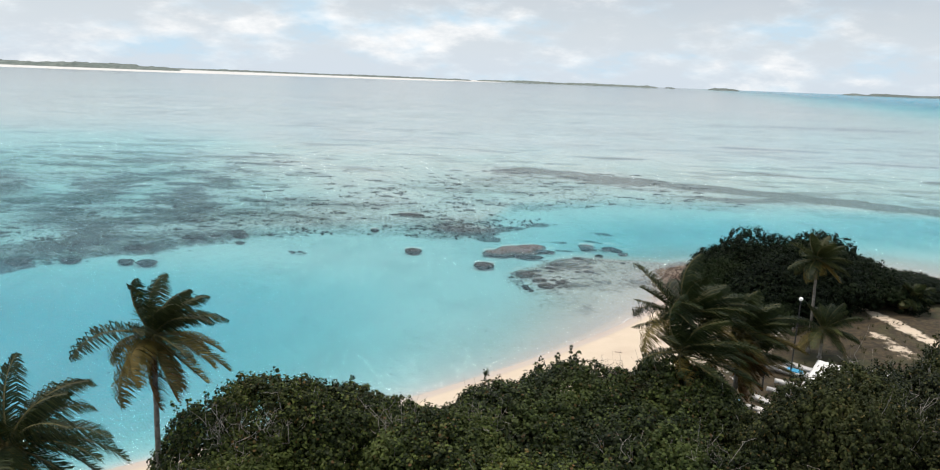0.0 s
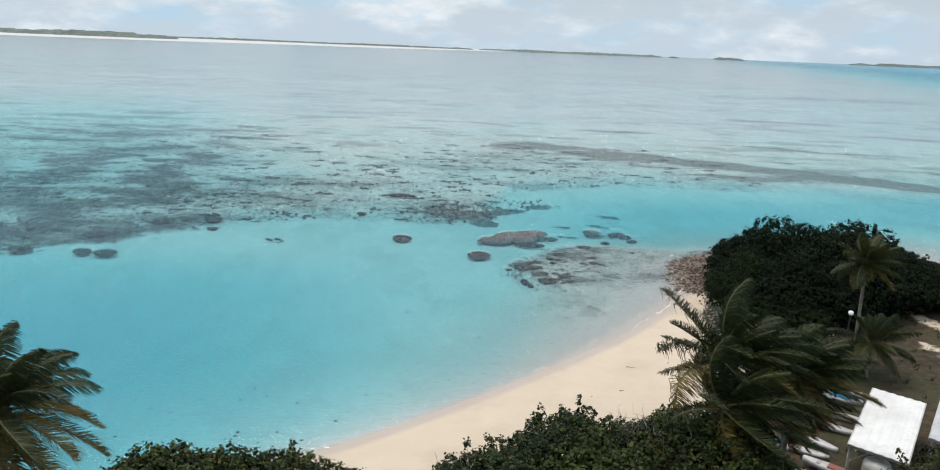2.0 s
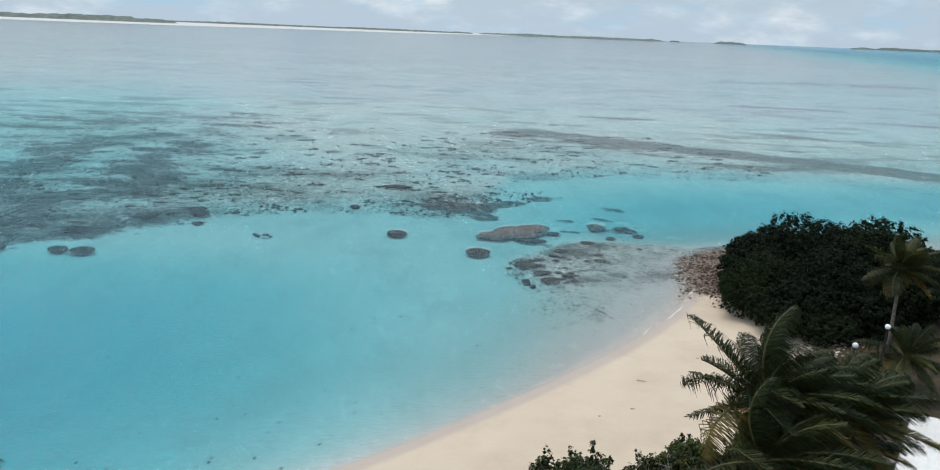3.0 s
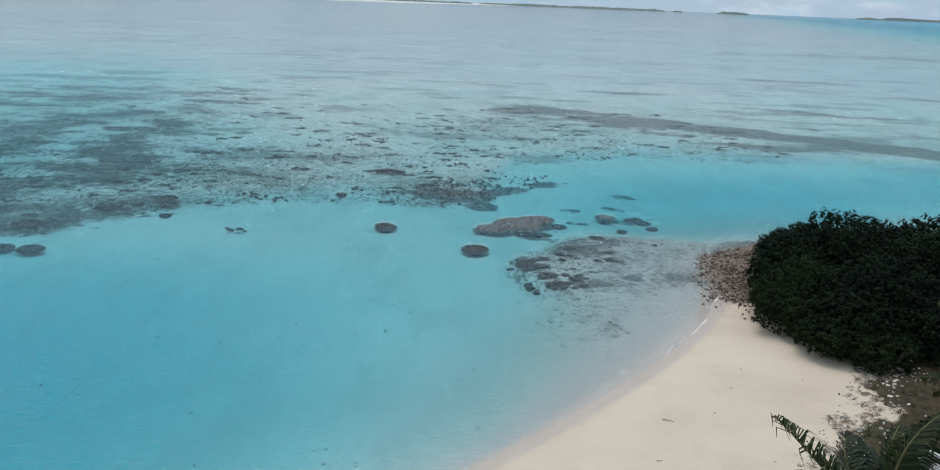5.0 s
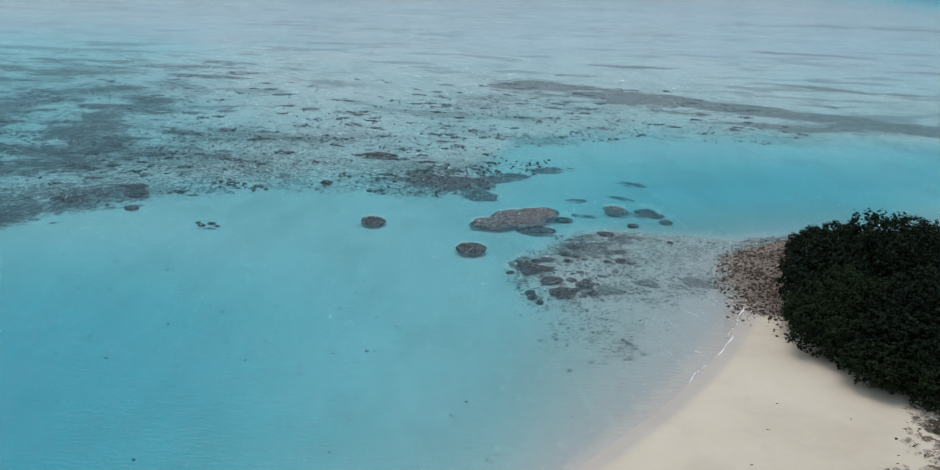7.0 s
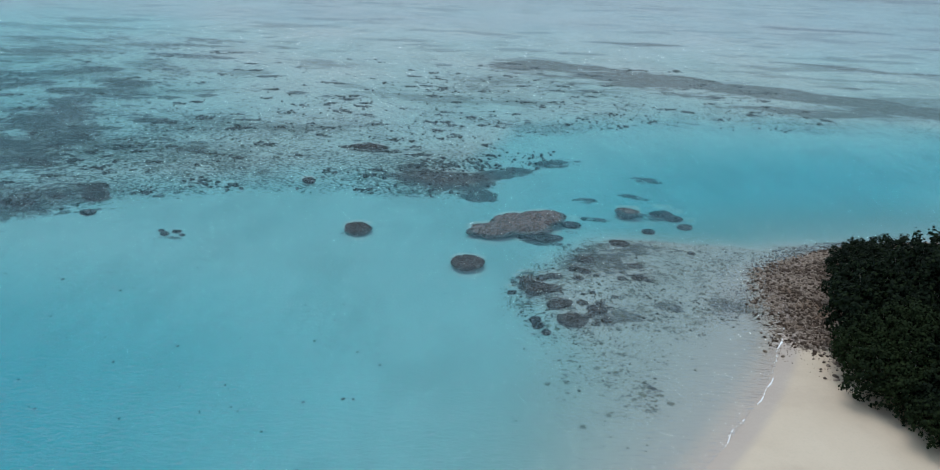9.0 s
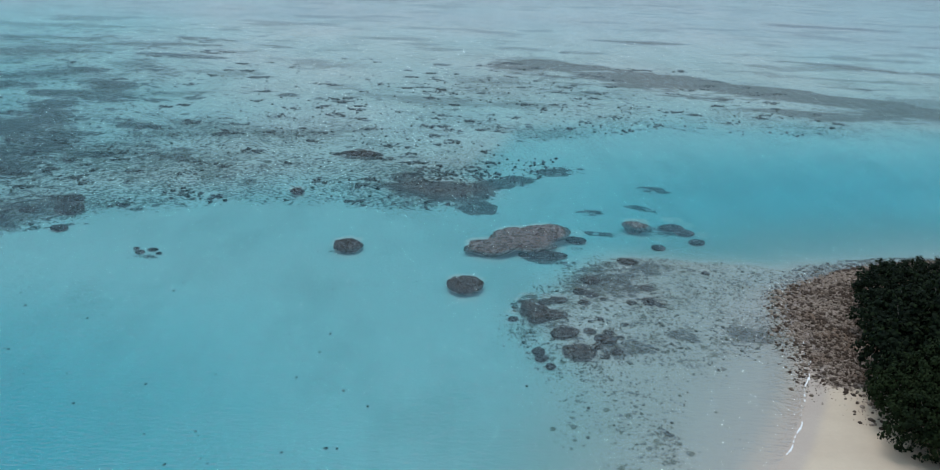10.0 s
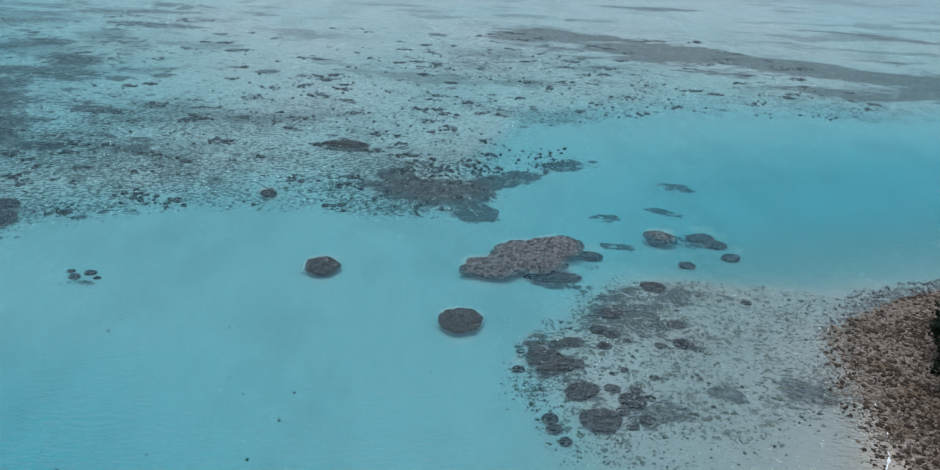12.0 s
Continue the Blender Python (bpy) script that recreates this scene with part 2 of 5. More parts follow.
    litter = g.mix(g.span(g.noise(8.0, 4, 0.7), 0.64, 0.74, 0.0, 0.5), litter, (0.22, 0.18, 0.13))
    color = g.mix(g.math("MULTIPLY", lit, g.span(scrub, 0.03, 0.2)), color, litter)
    relief = g.math("ADD", g.math("MULTIPLY", g.noise(2.2, 6, 0.6), 0.6), g.math("MULTIPLY", grain, 0.4))
    lumpy = g.math("ADD", relief, g.math("ADD", g.math("MULTIPLY", coral_here, 2.0), bits))
    rough = g.math("SUBTRACT", 0.92, g.math("MULTIPLY", g.field("wet"), 0.45))
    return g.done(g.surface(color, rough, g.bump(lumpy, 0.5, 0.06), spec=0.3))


def water_material():
    w = Nodes("lagoon_water")
    depth = w.field("depth")
    tree = w.tree
    # what the water lets through, by its depth
    absorb = tree.nodes.new("ShaderNodeCombineColor")
    for k, strength in enumerate((1.05, 0.125, 0.05)):
        w.put(absorb.inputs[k], w.math("POWER", 2.718, w.math("MULTIPLY", depth, -strength)))
    clear = tree.nodes.new("ShaderNodeBsdfTransparent")
    w.put(clear.inputs[0], absorb.outputs[0])
    # fine chalk in the water scatters light back
    milk = tree.nodes.new("ShaderNodeBsdfDiffuse")
    milk.inputs[0].default_value = (0.015, 0.31, 0.42, 1)
    body = tree.nodes.new("ShaderNodeMixShader")
    w.put(body.inputs[0], w.math("SUBTRACT", 1.0, w.math("POWER", 2.718, w.math("MULTIPLY", w.math("MULTIPLY", depth, depth), -0.16))))
    tree.links.new(clear.outputs[0], body.inputs[1])
    tree.links.new(milk.outputs[0], body.inputs[2])
    swell = w.noise(0.35, 3, 0.5, (0.8, 1.4, 1.0))
    ripple = w.noise(3.0, 3, 0.55, (0.62, 1.5, 1.0), distort=0.5, turn=-24)
    fine = w.noise(6.5, 2, 0.5, (0.6, 1.4, 1.0), distort=0.3, turn=-30)
    chop = w.math("ADD", w.math("MULTIPLY", ripple, 0.62), w.math("ADD", w.math("MULTIPLY", fine, 0.30), w.math("MULTIPLY", swell, 0.5)))
    chop = w.math("MULTIPLY", chop, w.math("MULTIPLY", w.field("chop"), w.span(w.noise(0.02, 5, 0.6, (0.22, 1.0, 1.0)), 0.35, 0.65, 0.55, 1.35)))
    gloss = tree.nodes.new("ShaderNodeBsdfGlossy")
    gloss.inputs["Roughness"].default_value = 0.08
    normal = w.bump(chop, 1.0, 0.8)
    w.put(gloss.inputs["Normal"], normal)
    # the same share of light is turned back on its way in and on its way out
    slant = tree.nodes.new("ShaderNodeLayerWeight")
    slant.inputs["Blend"].default_value = 0.5
    w.put(slant.inputs["Normal"], normal)
    mirror = w.math("ADD", 0.035, w.math("MULTIPLY", w.math("POWER", slant.outputs["Facing"], 5.0), 0.965))
    top = tree.nodes.new("ShaderNodeMixShader")
    w.put(top.inputs[0], mirror)
    tree.links.new(body.outputs[0], top.inputs[1])
    tree.links.new(gloss.outputs[0], top.inputs[2])
    return w.done(top.outputs[0])


def leaf_material(name, dark, light, dry=None, gloss=0.42, russet=None, spec=0.18):
    f = Nodes(name)
    r = f.island()
    color = f.mix(f.math("POWER", r, 2.2), dark, light)
    if dry:
        color = f.mix(f.span(r, 0.955, 0.985), color, dry)
    color = f.mix(f.span(f.noise(0.8, 4), 0.42, 0.64, 0.0, 0.65), color, dark)
    color = f.mix(f.span(f.noise(0.27, 3), 0.5, 0.66, 0.0, 0.5), color, light)
    color = f.mix(1.0, color, f.mix(f.chance(), (0.70, 0.74, 0.76), (1.15, 1.12, 1.0)), "MULTIPLY")
    if russet:
        color = f.mix(f.span(f.noise(0.33, 5, 0.65), 0.58, 0.74, 0.0, 0.5), color, russet)
    front = f.surface(color, gloss, spec=spec)
    glow = f.tree.nodes.new("ShaderNodeBsdfTranslucent")
    f.put(glow.inputs[0], color)
    both = f.tree.nodes.new("ShaderNodeMixShader")
    both.inputs[0].default_value = 0.18
    f.tree.links.new(front, both.inputs[1])
    f.tree.links.new(glow.outputs[0], both.inputs[2])
    return f.done(both.outputs[0])


def rough_material(name, dark, light, scale=3.0, rough=0.85, bump=0.5, distance=0.03, spots=None, stretch=None):
    f = Nodes(name)
    color = f.mix(f.span(f.noise(scale, 6, 0.65, stretch), 0.3, 0.7), dark, light)
    color = f.mix(f.span(f.noise(scale * 0.2, 4, 0.6), 0.4, 0.7, 0.0, 0.5), color, dark)
    if spots:
        color = f.mix(f.span(f.noise(scale * 2.3, 4, 0.7), 0.55, 0.68, 0.0, 0.8), color, spots)
    vary = f.mix(f.chance(), (0.85, 0.85, 0.85), (1.1, 1.08, 1.05))
    color = f.mix(1.0, color, vary, "MULTIPLY")
    return f.done(f.surface(color, rough, f.bump(f.noise(scale * 3, 6, 0.65, stretch), bump, distance), spec=0.3))


def coral_material(name, dark, light, tip, much):
    """Brown coral grown over by knobs of its own tone, with pale tips."""
    f = Nodes(name)
    n = f.tree.nodes.new("ShaderNodeTexVoronoi")
    f.put(n.inputs["Vector"], f.place)
    n.inputs["Scale"].default_value = 4.6
    pick = f.tree.nodes.new("ShaderNodeSeparateColor")
    f.put(pick.inputs[0], n.outputs["Color"])
    color = f.mix(f.math("POWER", pick.outputs[0], 1.6), dark, light)
    color = f.mix(f.span(f.noise(1.1, 4, 0.6), 0.50, 0.66, 0.0, 0.6), color, dark)
    color = f.mix(f.math("MULTIPLY", f.span(f.noise(6.5, 5, 0.75), 0.49, 0.62), much), color, tip)
    knobs = f.math("ADD", f.math("MULTIPLY", n.outputs["Distance"], -1.2), f.noise(9.0, 5, 0.7))
    return f.done(f.surface(color, 0.9, f.bump(knobs, 1.0, 0.18), spec=0.15))


def stone_mix(name, dark, light, speck, much=0.7):
    f = Nodes(name)
    brown = f.span(f.noise(0.35, 3), 0.42, 0.6, -0.12, 0.3)
    color = f.mix(f.span(f.math("SUBTRACT", f.island(), brown), 0.22, 0.85), dark, light)
    color = f.mix(f.span(f.noise(4.0, 5, 0.7), 0.48, 0.66, 0.0, much), color, speck)
    return f.done(f.surface(color, 0.9, f.bump(f.noise(9.0, 5, 0.7), 0.6, 0.04), spec=0.2))


MAT = {
    "ground": ground_material(),
    "water": water_material(),
    "seagrape": leaf_material("seagrape_leaf", (0.010, 0.017, 0.005), (0.100, 0.128, 0.030), (0.13, 0.070, 0.028), 0.55, (0.075, 0.050, 0.022), 0.12),
    "scrub": leaf_material("scrub_leaf", (0.009, 0.014, 0.005), (0.058, 0.066, 0.022), (0.15, 0.11, 0.045), 0.55, spec=0.12),
    "dark_leaf": leaf_material("dark_leaf", (0.005, 0.010, 0.005), (0.020, 0.032, 0.011), gloss=0.7, spec=0.08),
    "frond": leaf_material("palm_frond", (0.015, 0.026, 0.009), (0.075, 0.082, 0.026), gloss=0.5),
    "frond_old": leaf_material("palm_frond_yellowing", (0.08, 0.065, 0.018), (0.24, 0.165, 0.045), gloss=0.55),
    "frond_dead": leaf_material("palm_frond_dead", (0.10, 0.050, 0.015), (0.34, 0.155, 0.045), gloss=0.7),
    "stalk": rough_material("frond_stalk", (0.06, 0.055, 0.020), (0.15, 0.125, 0.05), 4.0),
    "bark": rough_material("grey_bark", (0.12, 0.10, 0.085), (0.30, 0.27, 0.23), 5.0),
    "twig": rough_material("bare_twig", (0.16, 0.14, 0.12), (0.38, 0.34, 0.30), 6.0),
    "coral": coral_material("coral_head", (0.012, 0.010, 0.009), (0.053, 0.046, 0.040), (0.204, 0.166, 0.145), 0.6),
    "coral_pink": coral_material("coral_pale_top", (0.036, 0.027, 0.025), (0.245, 0.176, 0.158), (0.490, 0.403, 0.367), 0.8),
    "coral_shelf": coral_material("shelf_coral", (0.018, 0.017, 0.014), (0.079, 0.068, 0.058), (0.210, 0.176, 0.154), 0.6),
    "coral_bits": stone_mix("coral_bits", (0.053, 0.050, 0.043), (0.186, 0.171, 0.149), (0.223, 0.205, 0.180)),
    "shelf_bits": stone_mix("shelf_bits", (0.053, 0.048, 0.036), (0.174, 0.164, 0.133), (0.205, 0.192, 0.155)),
    "tongue_bits": stone_mix("tongue_bits", (0.025, 0.021, 0.018), (0.071, 0.060, 0.051), (0.099, 0.084, 0.074), 0.3),
    "coral_dark": stone_mix("coral_dark", (0.028, 0.025, 0.021), (0.081, 0.071, 0.062), (0.112, 0.096, 0.084), 0.4),
    "weed": stone_mix("washed_weed", (0.022, 0.025, 0.014), (0.074, 0.071, 0.043), (0.099, 0.093, 0.062)),
    "rubble": stone_mix("coral_rubble", (0.055, 0.037, 0.026), (0.29, 0.228, 0.18), (0.10, 0.064, 0.042), 0.5),
    "bleached": stone_mix("bleached_stones", (0.24, 0.21, 0.185), (0.66, 0.61, 0.55), (0.46, 0.41, 0.36), 0.4),
    "husk": stone_mix("dark_husks", (0.030, 0.022, 0.015), (0.11, 0.080, 0.055), (0.05, 0.055, 0.03), 0.5),
    "grass": leaf_material("thin_grass", (0.018, 0.026, 0.008), (0.085, 0.085, 0.032), (0.16, 0.13, 0.06), 0.6),
    # canopy greens paled and greyed: the haze of distance is in the colour
    "hazed_wood": rough_material("hazed_woodland", (0.085, 0.11, 0.10), (0.16, 0.19, 0.165), 0.05, 0.9, 0.5, 2.0),
    "white_sheet": rough_material("white_roof_sheet", (0.50, 0.49, 0.465), (0.64, 0.635, 0.615), 0.8, 0.55, 0.15, 0.01, (0.52, 0.50, 0.45)),
    "grey_sheet": rough_material("grey_corrugated_sheet", (0.36, 0.36, 0.36), (0.52, 0.52, 0.52), 0.9, 0.5, 0.15, 0.01),
    "post": rough_material("weathered_post", (0.28, 0.27, 0.25), (0.48, 0.46, 0.43), 5.0),
    "black_metal": rough_material("black_metal", (0.012, 0.012, 0.012), (0.03, 0.03, 0.03), 5.0, 0.5),
    "globe": rough_material("white_globe", (0.78, 0.78, 0.76), (0.86, 0.86, 0.85), 2.0, 0.3, 0.0),
    "hull_white": rough_material("white_hull", (0.34, 0.33, 0.31), (0.52, 0.51, 0.49), 1.2, 0.4, 0.1, 0.01),
    "hull_blue": rough_material("blue_hull", (0.01, 0.16, 0.30), (0.03, 0.30, 0.46), 1.2, 0.4, 0.1, 0.01),
    "hull_red": rough_material("faded_red_hull", (0.20, 0.06, 0.05), (0.32, 0.12, 0.10), 1.2, 0.5, 0.1, 0.01),
    "foam": rough_material("sea_foam", (0.75, 0.76, 0.76), (0.88, 0.88, 0.88), 6.0, 0.7, 0.4, 0.01),
    "driftwood": rough_material("driftwood", (0.07, 0.055, 0.045), (0.22, 0.18, 0.15), 5.0),
}


# ---------------------------------------------------------------- mesh helpers
def np_mesh(name, verts, faces, material, smooth=False):
    """A mesh from an (n, 3) array and an (m, k) array of corners."""
    verts, faces = np.asarray(verts, np.float32), np.asarray(faces, np.int32)
    me = bpy.data.meshes.new(name)
    m, k = faces.shape
    me.vertices.add(len(verts))
    me.vertices.foreach_set("co", verts.ravel())
    me.loops.add(m * k)
    me.loops.foreach_set("vertex_index", faces.ravel())
    me.polygons.add(m)
    me.polygons.foreach_set("loop_start", np.arange(m, dtype=np.int32) * k)
    me.polygons.foreach_set("use_smooth", np.full(m, smooth))
    me.update(calc_edges=True)
    me.materials.append(material)
    return me


def empty(name, at=(0, 0, 0), turn=0.0):
    ob = new(name)
    ob.empty_display_size = 0.2
    ob.matrix_world = pose(*at, 0, 0, turn)
    return ob


def part(name, data, parent, label=""):
    """One mesh under a thing; data is a mesh in the thing's own space."""
    ob = new(name, data)
    ob.parent = parent
    if label:
        ob["label"] = label
    return ob


def bm_mesh(name, bm, material, smooth=False):
    me = bpy.data.meshes.new(name)
    bm.normal_update()
    bm.to_mesh(me)
    bm.free()
    me.materials.append(material)
    if smooth:
        me.polygons.foreach_set("use_smooth", np.ones(len(me.polygons), bool))
    return me


def tube(points, radii, sides=8):
    """Vertices and quads of a tapered tube through points."""
    pts = np.asarray(points, float)
    tang = np.gradient(pts, axis=0)
    tang /= np.linalg.norm(tang, axis=1)[:, None] + 1e-9
    side = np.cross(tang, (0.31, 0.17, 0.93) if abs(tang[0][2]) < 0.8 else (1.0, 0.1, 0.0))
    side /= np.linalg.norm(side, axis=1)[:, None] + 1e-9
    up = np.cross(side, tang)
    a = np.linspace(0, 2 * np.pi, sides, endpoint=False)
    ring = pts[:, None] + np.asarray(radii)[:, None, None] * (side[:, None] * np.cos(a)[None, :, None] + up[:, None] * np.sin(a)[None, :, None])
    n = len(pts)
    i, j = np.meshgrid(np.arange(n - 1), np.arange(sides), indexing="ij")
    k = (j + 1) % sides
    quads = np.stack([i * sides + j, i * sides + k, (i + 1) * sides + k, (i + 1) * sides + j], -1).reshape(-1, 4)
    return ring.reshape(-1, 3), quads


def joined(pieces):
    vs, fs, base = [], [], 0
    for v, f in pieces:
        vs.append(v)
        fs.append(np.asarray(f) + base)
        base += len(v)
    return np.concatenate(vs), np.concatenate(fs)


def box_bm(bm, size, at, turn=None, bevel=0.0):
    m = Matrix.Translation(at) @ (turn.to_4x4() if turn is not None else Matrix()) @ Matrix.Diagonal((*size, 1))
    made = bmesh.ops.create_cube(bm, size=1, matrix=m)
    if bevel:
        edges = list({e for v in made["verts"] for e in v.link_edges})
        bmesh.ops.bevel(bm, geom=edges, offset=bevel, segments=2, affect="EDGES")


# ---------------------------------------------------------------- the shape of the land
COAST = np.array([(-2500, -1500), (-300, -120), (-60, -4), (-34, 16), (-18.5, 28.6), (-10.1, 33.6), (-4.1, 37.8), (-0.2, 41.1), (4.9, 45.7), (9.1, 49.9), (12.0, 53.1), (14.9, 56.9), (17.3, 60.8), (18.7, 63.8),
                  (19.1, 67.5), (20.4, 71.0), (23.4, 73.6), (27, 75.6), (35, 77.5), (43, 77), (49, 72), (60, 62), (90, 45), (300, -60), (2500, -1500)], float)


def smooth(x, a, b):
    t = np.clip((x - a) / (b - a), 0, 1)
    return t * t * (3 - 2 * t)


def rounded_coast():
    """The coast with its corners cut twice."""
    p = COAST
    for _ in range(2):
        a, b = p[:-1], p[1:]
        p = np.concatenate([p[:1], np.stack([a * 0.75 + b * 0.25, a * 0.25 + b * 0.75], 1).reshape(-1, 2), p[-1:]])
    return p


SHORE = rounded_coast()


def inland(x, y):
    """Metres from the waterline, positive on the land."""
    x, y = np.asarray(x, float), np.asarray(y, float)
    best, inside = np.full(x.shape, 1e9), np.zeros(x.shape, bool)
    for (ax, ay), (bx, by) in zip(SHORE[:-1], SHORE[1:]):
        dx, dy = bx - ax, by - ay
        t = np.clip(((x - ax) * dx + (y - ay) * dy) / (dx * dx + dy * dy), 0, 1)
        best = np.minimum(best, np.hypot(x - ax - t * dx, y - ay - t * dy))
        hit = ((ay > y) != (by > y)) & (x < dx * (y - ay) / (dy + 1e-12) + ax)
        inside ^= hit
    return np.where(inside, best, -best)


def waves(x, y, scale, seed):
    """Soft noise from a few crossing sines, -1 to 1."""
    r = np.random.RandomState(seed)
    out = 0
    for k in range(7):
        a, f = r.uniform(0, 6.28), r.uniform(0.5, 1.6) / scale
        out = out + np.sin((x * np.cos(a) + y * np.sin(a)) * f * 6.28 + r.uniform(0, 6.28) + 1.3 * np.sin(y * f * 2.1 + k))
    return out / 4.0


REEF_EDGE = np.array([(-400, -60), (-100, 44), (-60, 58), (-44.5, 63.2), (-41.5, 66.5), (-35, 70.6), (-30.8, 75), (-26.4, 78.6), (-21, 81), (-14, 83.2), (-9, 84.6), (-6.5, 83.8), (-3.5, 84.4), (0, 86.5), (3, 94),
                      (5.5, 102.5), (13, 106.5), (24, 109.6), (36, 110.6), (50, 110.2), (61, 109), (76, 104), (120, 90), (400, 10)], float)


def reef_edge(x, y):
    return y - np.interp(x, REEF_EDGE[:, 0], REEF_EDGE[:, 1]) - 1.1 * waves(x, y, 11, 5) - 0.5 * waves(x, y, 3.2, 6)


def blob(x, y, cx, cy, rx, ry, turn=0.0, soft=0.35):
    c, s = math.cos(radians(turn)), math.sin(radians(turn))
    u, v = (x - cx) * c + (y - cy) * s, -(x - cx) * s + (y - cy) * c
    return 1 - smooth(np.hypot(u / rx, v / ry) + 0.16 * waves(x, y, (rx + ry) * 0.6, 9), 1 - soft, 1 + soft)


def shelf(x, y):
    """The shallow stony shelf off the point, with ragged rims."""
    w, fine = waves(x, y, 7, 3), waves(x, y, 2.3, 4)
    west = np.interp(y, (56, 61, 64, 67.3, 69.6, 73, 75.5), (5.4, 4.9, 4.2, 3.2, 4.4, 6.8, 7.6))
    south = np.interp(x, (2, 5, 9.3, 13, 20), (59.5, 60.8, 62.8, 63.2, 64.0))
    return smooth(x + 0.5 * w + 0.3 * fine - west, -0.6, 0.9) * smooth(y + 0.8 * w + 0.5 * fine - south, -1.2, 1.0) * (1 - smooth(y + 0.5 * w + 0.4 * fine, 74.6, 76.4)) * (1 - smooth(x, 34, 44))


def shelf_rise(x, y):
    """How far the bed has risen from the lagoon to the level of the shelf."""
    w = waves(x, y, 7, 3)
    west = np.interp(y, (56, 61, 64, 67.3, 69.6, 73, 75.5), (5.4, 4.9, 4.2, 3.2, 4.4, 6.8, 7.6))
    return smooth(x + 0.4 * w - west, -0.8, 4.5) * smooth(y + w, 58, 65) * (1 - smooth(y + 0.5 * w, 74.6, 77.6)) * (1 - smooth(x, 34, 44))


def sandbank(x, y):
    """The dry white bank far out, tapering to a thin line."""
    rim = np.interp(x, (-4000, -1500, -900, -300, 60, 500), (1500, 1750, 2100, 2750, 3500, 5200)) + 90 * waves(x, y, 900, 31)
    return smooth(y - rim, -60, 60)


def height(x, y):
    x, y = np.asarray(x, float), np.asarray(y, float)
    sd = inland(x, y)
    land = 0.85 * (1 - np.exp(-np.maximum(sd, 0) / 6.5)) + 0.8 * smooth(sd, 6, 20) + 0.05 * waves(x, y, 6, 1) * smooth(sd, 1, 6)
    d = np.maximum(-sd, 0)
    gentle = smooth(x, 1, 14) * (1 - smooth(y, 71, 76) * (1 - smooth(x, 36, 46)))
    deep = 0.60 * (1 - np.exp(-d / (3.0 + 13.0 * gentle))) * (1 + 1.6 * smooth(-x, -2, 26) * (1 - smooth(y, 50, 72)))
    line = np.abs((y - 83) - 0.28 * (x - 5))
    deep = deep + 0.58 * np.exp(-(line / 11.0) ** 2) * smooth(x, -6, 30)
    r = smooth(reef_edge(x, y), -1, 9)
    flat = 0.30 + 0.08 * waves(x, y, 30, 12)
    flat = flat * (1 - 0.42 * smooth(y, 108, 150)) + 0.34 * (1 - smooth(x + 0.3 * (y - 80), -55, -14)) * (1 - smooth(y, 150, 280)) + 0.12 * smooth(x - 0.2 * y, 10, 80)
    far = smooth(y, 180, 700)
    flat = flat * (1 - far) + far * (0.13 + 0.05 * waves(x, y, 260, 17) + 0.08 * waves(x * 0.3, y, 70, 18) + 3.2 * smooth(x - 0.25 * y, 60, 800) + 0.12 * smooth(y, 1200, 3000))
    deep = deep * (1 - r) + np.maximum(flat, 0.08) * r
    t = blob(x, y, -1.2, 87.6, 4.0, 2.4, -6, 0.5)
    deep = deep * (1 - t) + np.minimum(deep, 0.24) * t
    s = shelf_rise(x, y)
    deep = deep * (1 - s) + np.minimum(deep, 0.19 + 0.025 * waves(x, y, 5, 21)) * s
    bank = sandbank(x, y)
    sea = -deep * (1 - bank) + 0.5 * bank
    near = -(0.42 - 0.36 * gentle) * d
    return np.where(sd > 0, land, np.maximum(sea, near))


def reef_density(x, y):
    """Cover of turf and small corals on the reef flat."""
    e = reef_edge(x, y)
    on = smooth(e, -1.0, 2.0)
    fade = 1 - smooth(y, 118, 205)
    core = (0.60 + 0.30 * waves(x, y, 26, 40) + 0.22 * waves(x, y, 9, 41)) * fade
    core = core * (1 - 0.55 * smooth(y, 96, 122) * (1 - smooth(x, -12, 4)))
    core = core + 0.42 * (1 - smooth(e, 4, 17)) * (1 - smooth(x, -2, 6))
    core = core * (1 - 0.25 * smooth(x, 4, 22))
    out = on * np.clip(core, 0, 1)
    out = np.maximum(out, 0.85 * blob(x, y, -2.5, 87.5, 6.5, 3.6, 18))
    return out


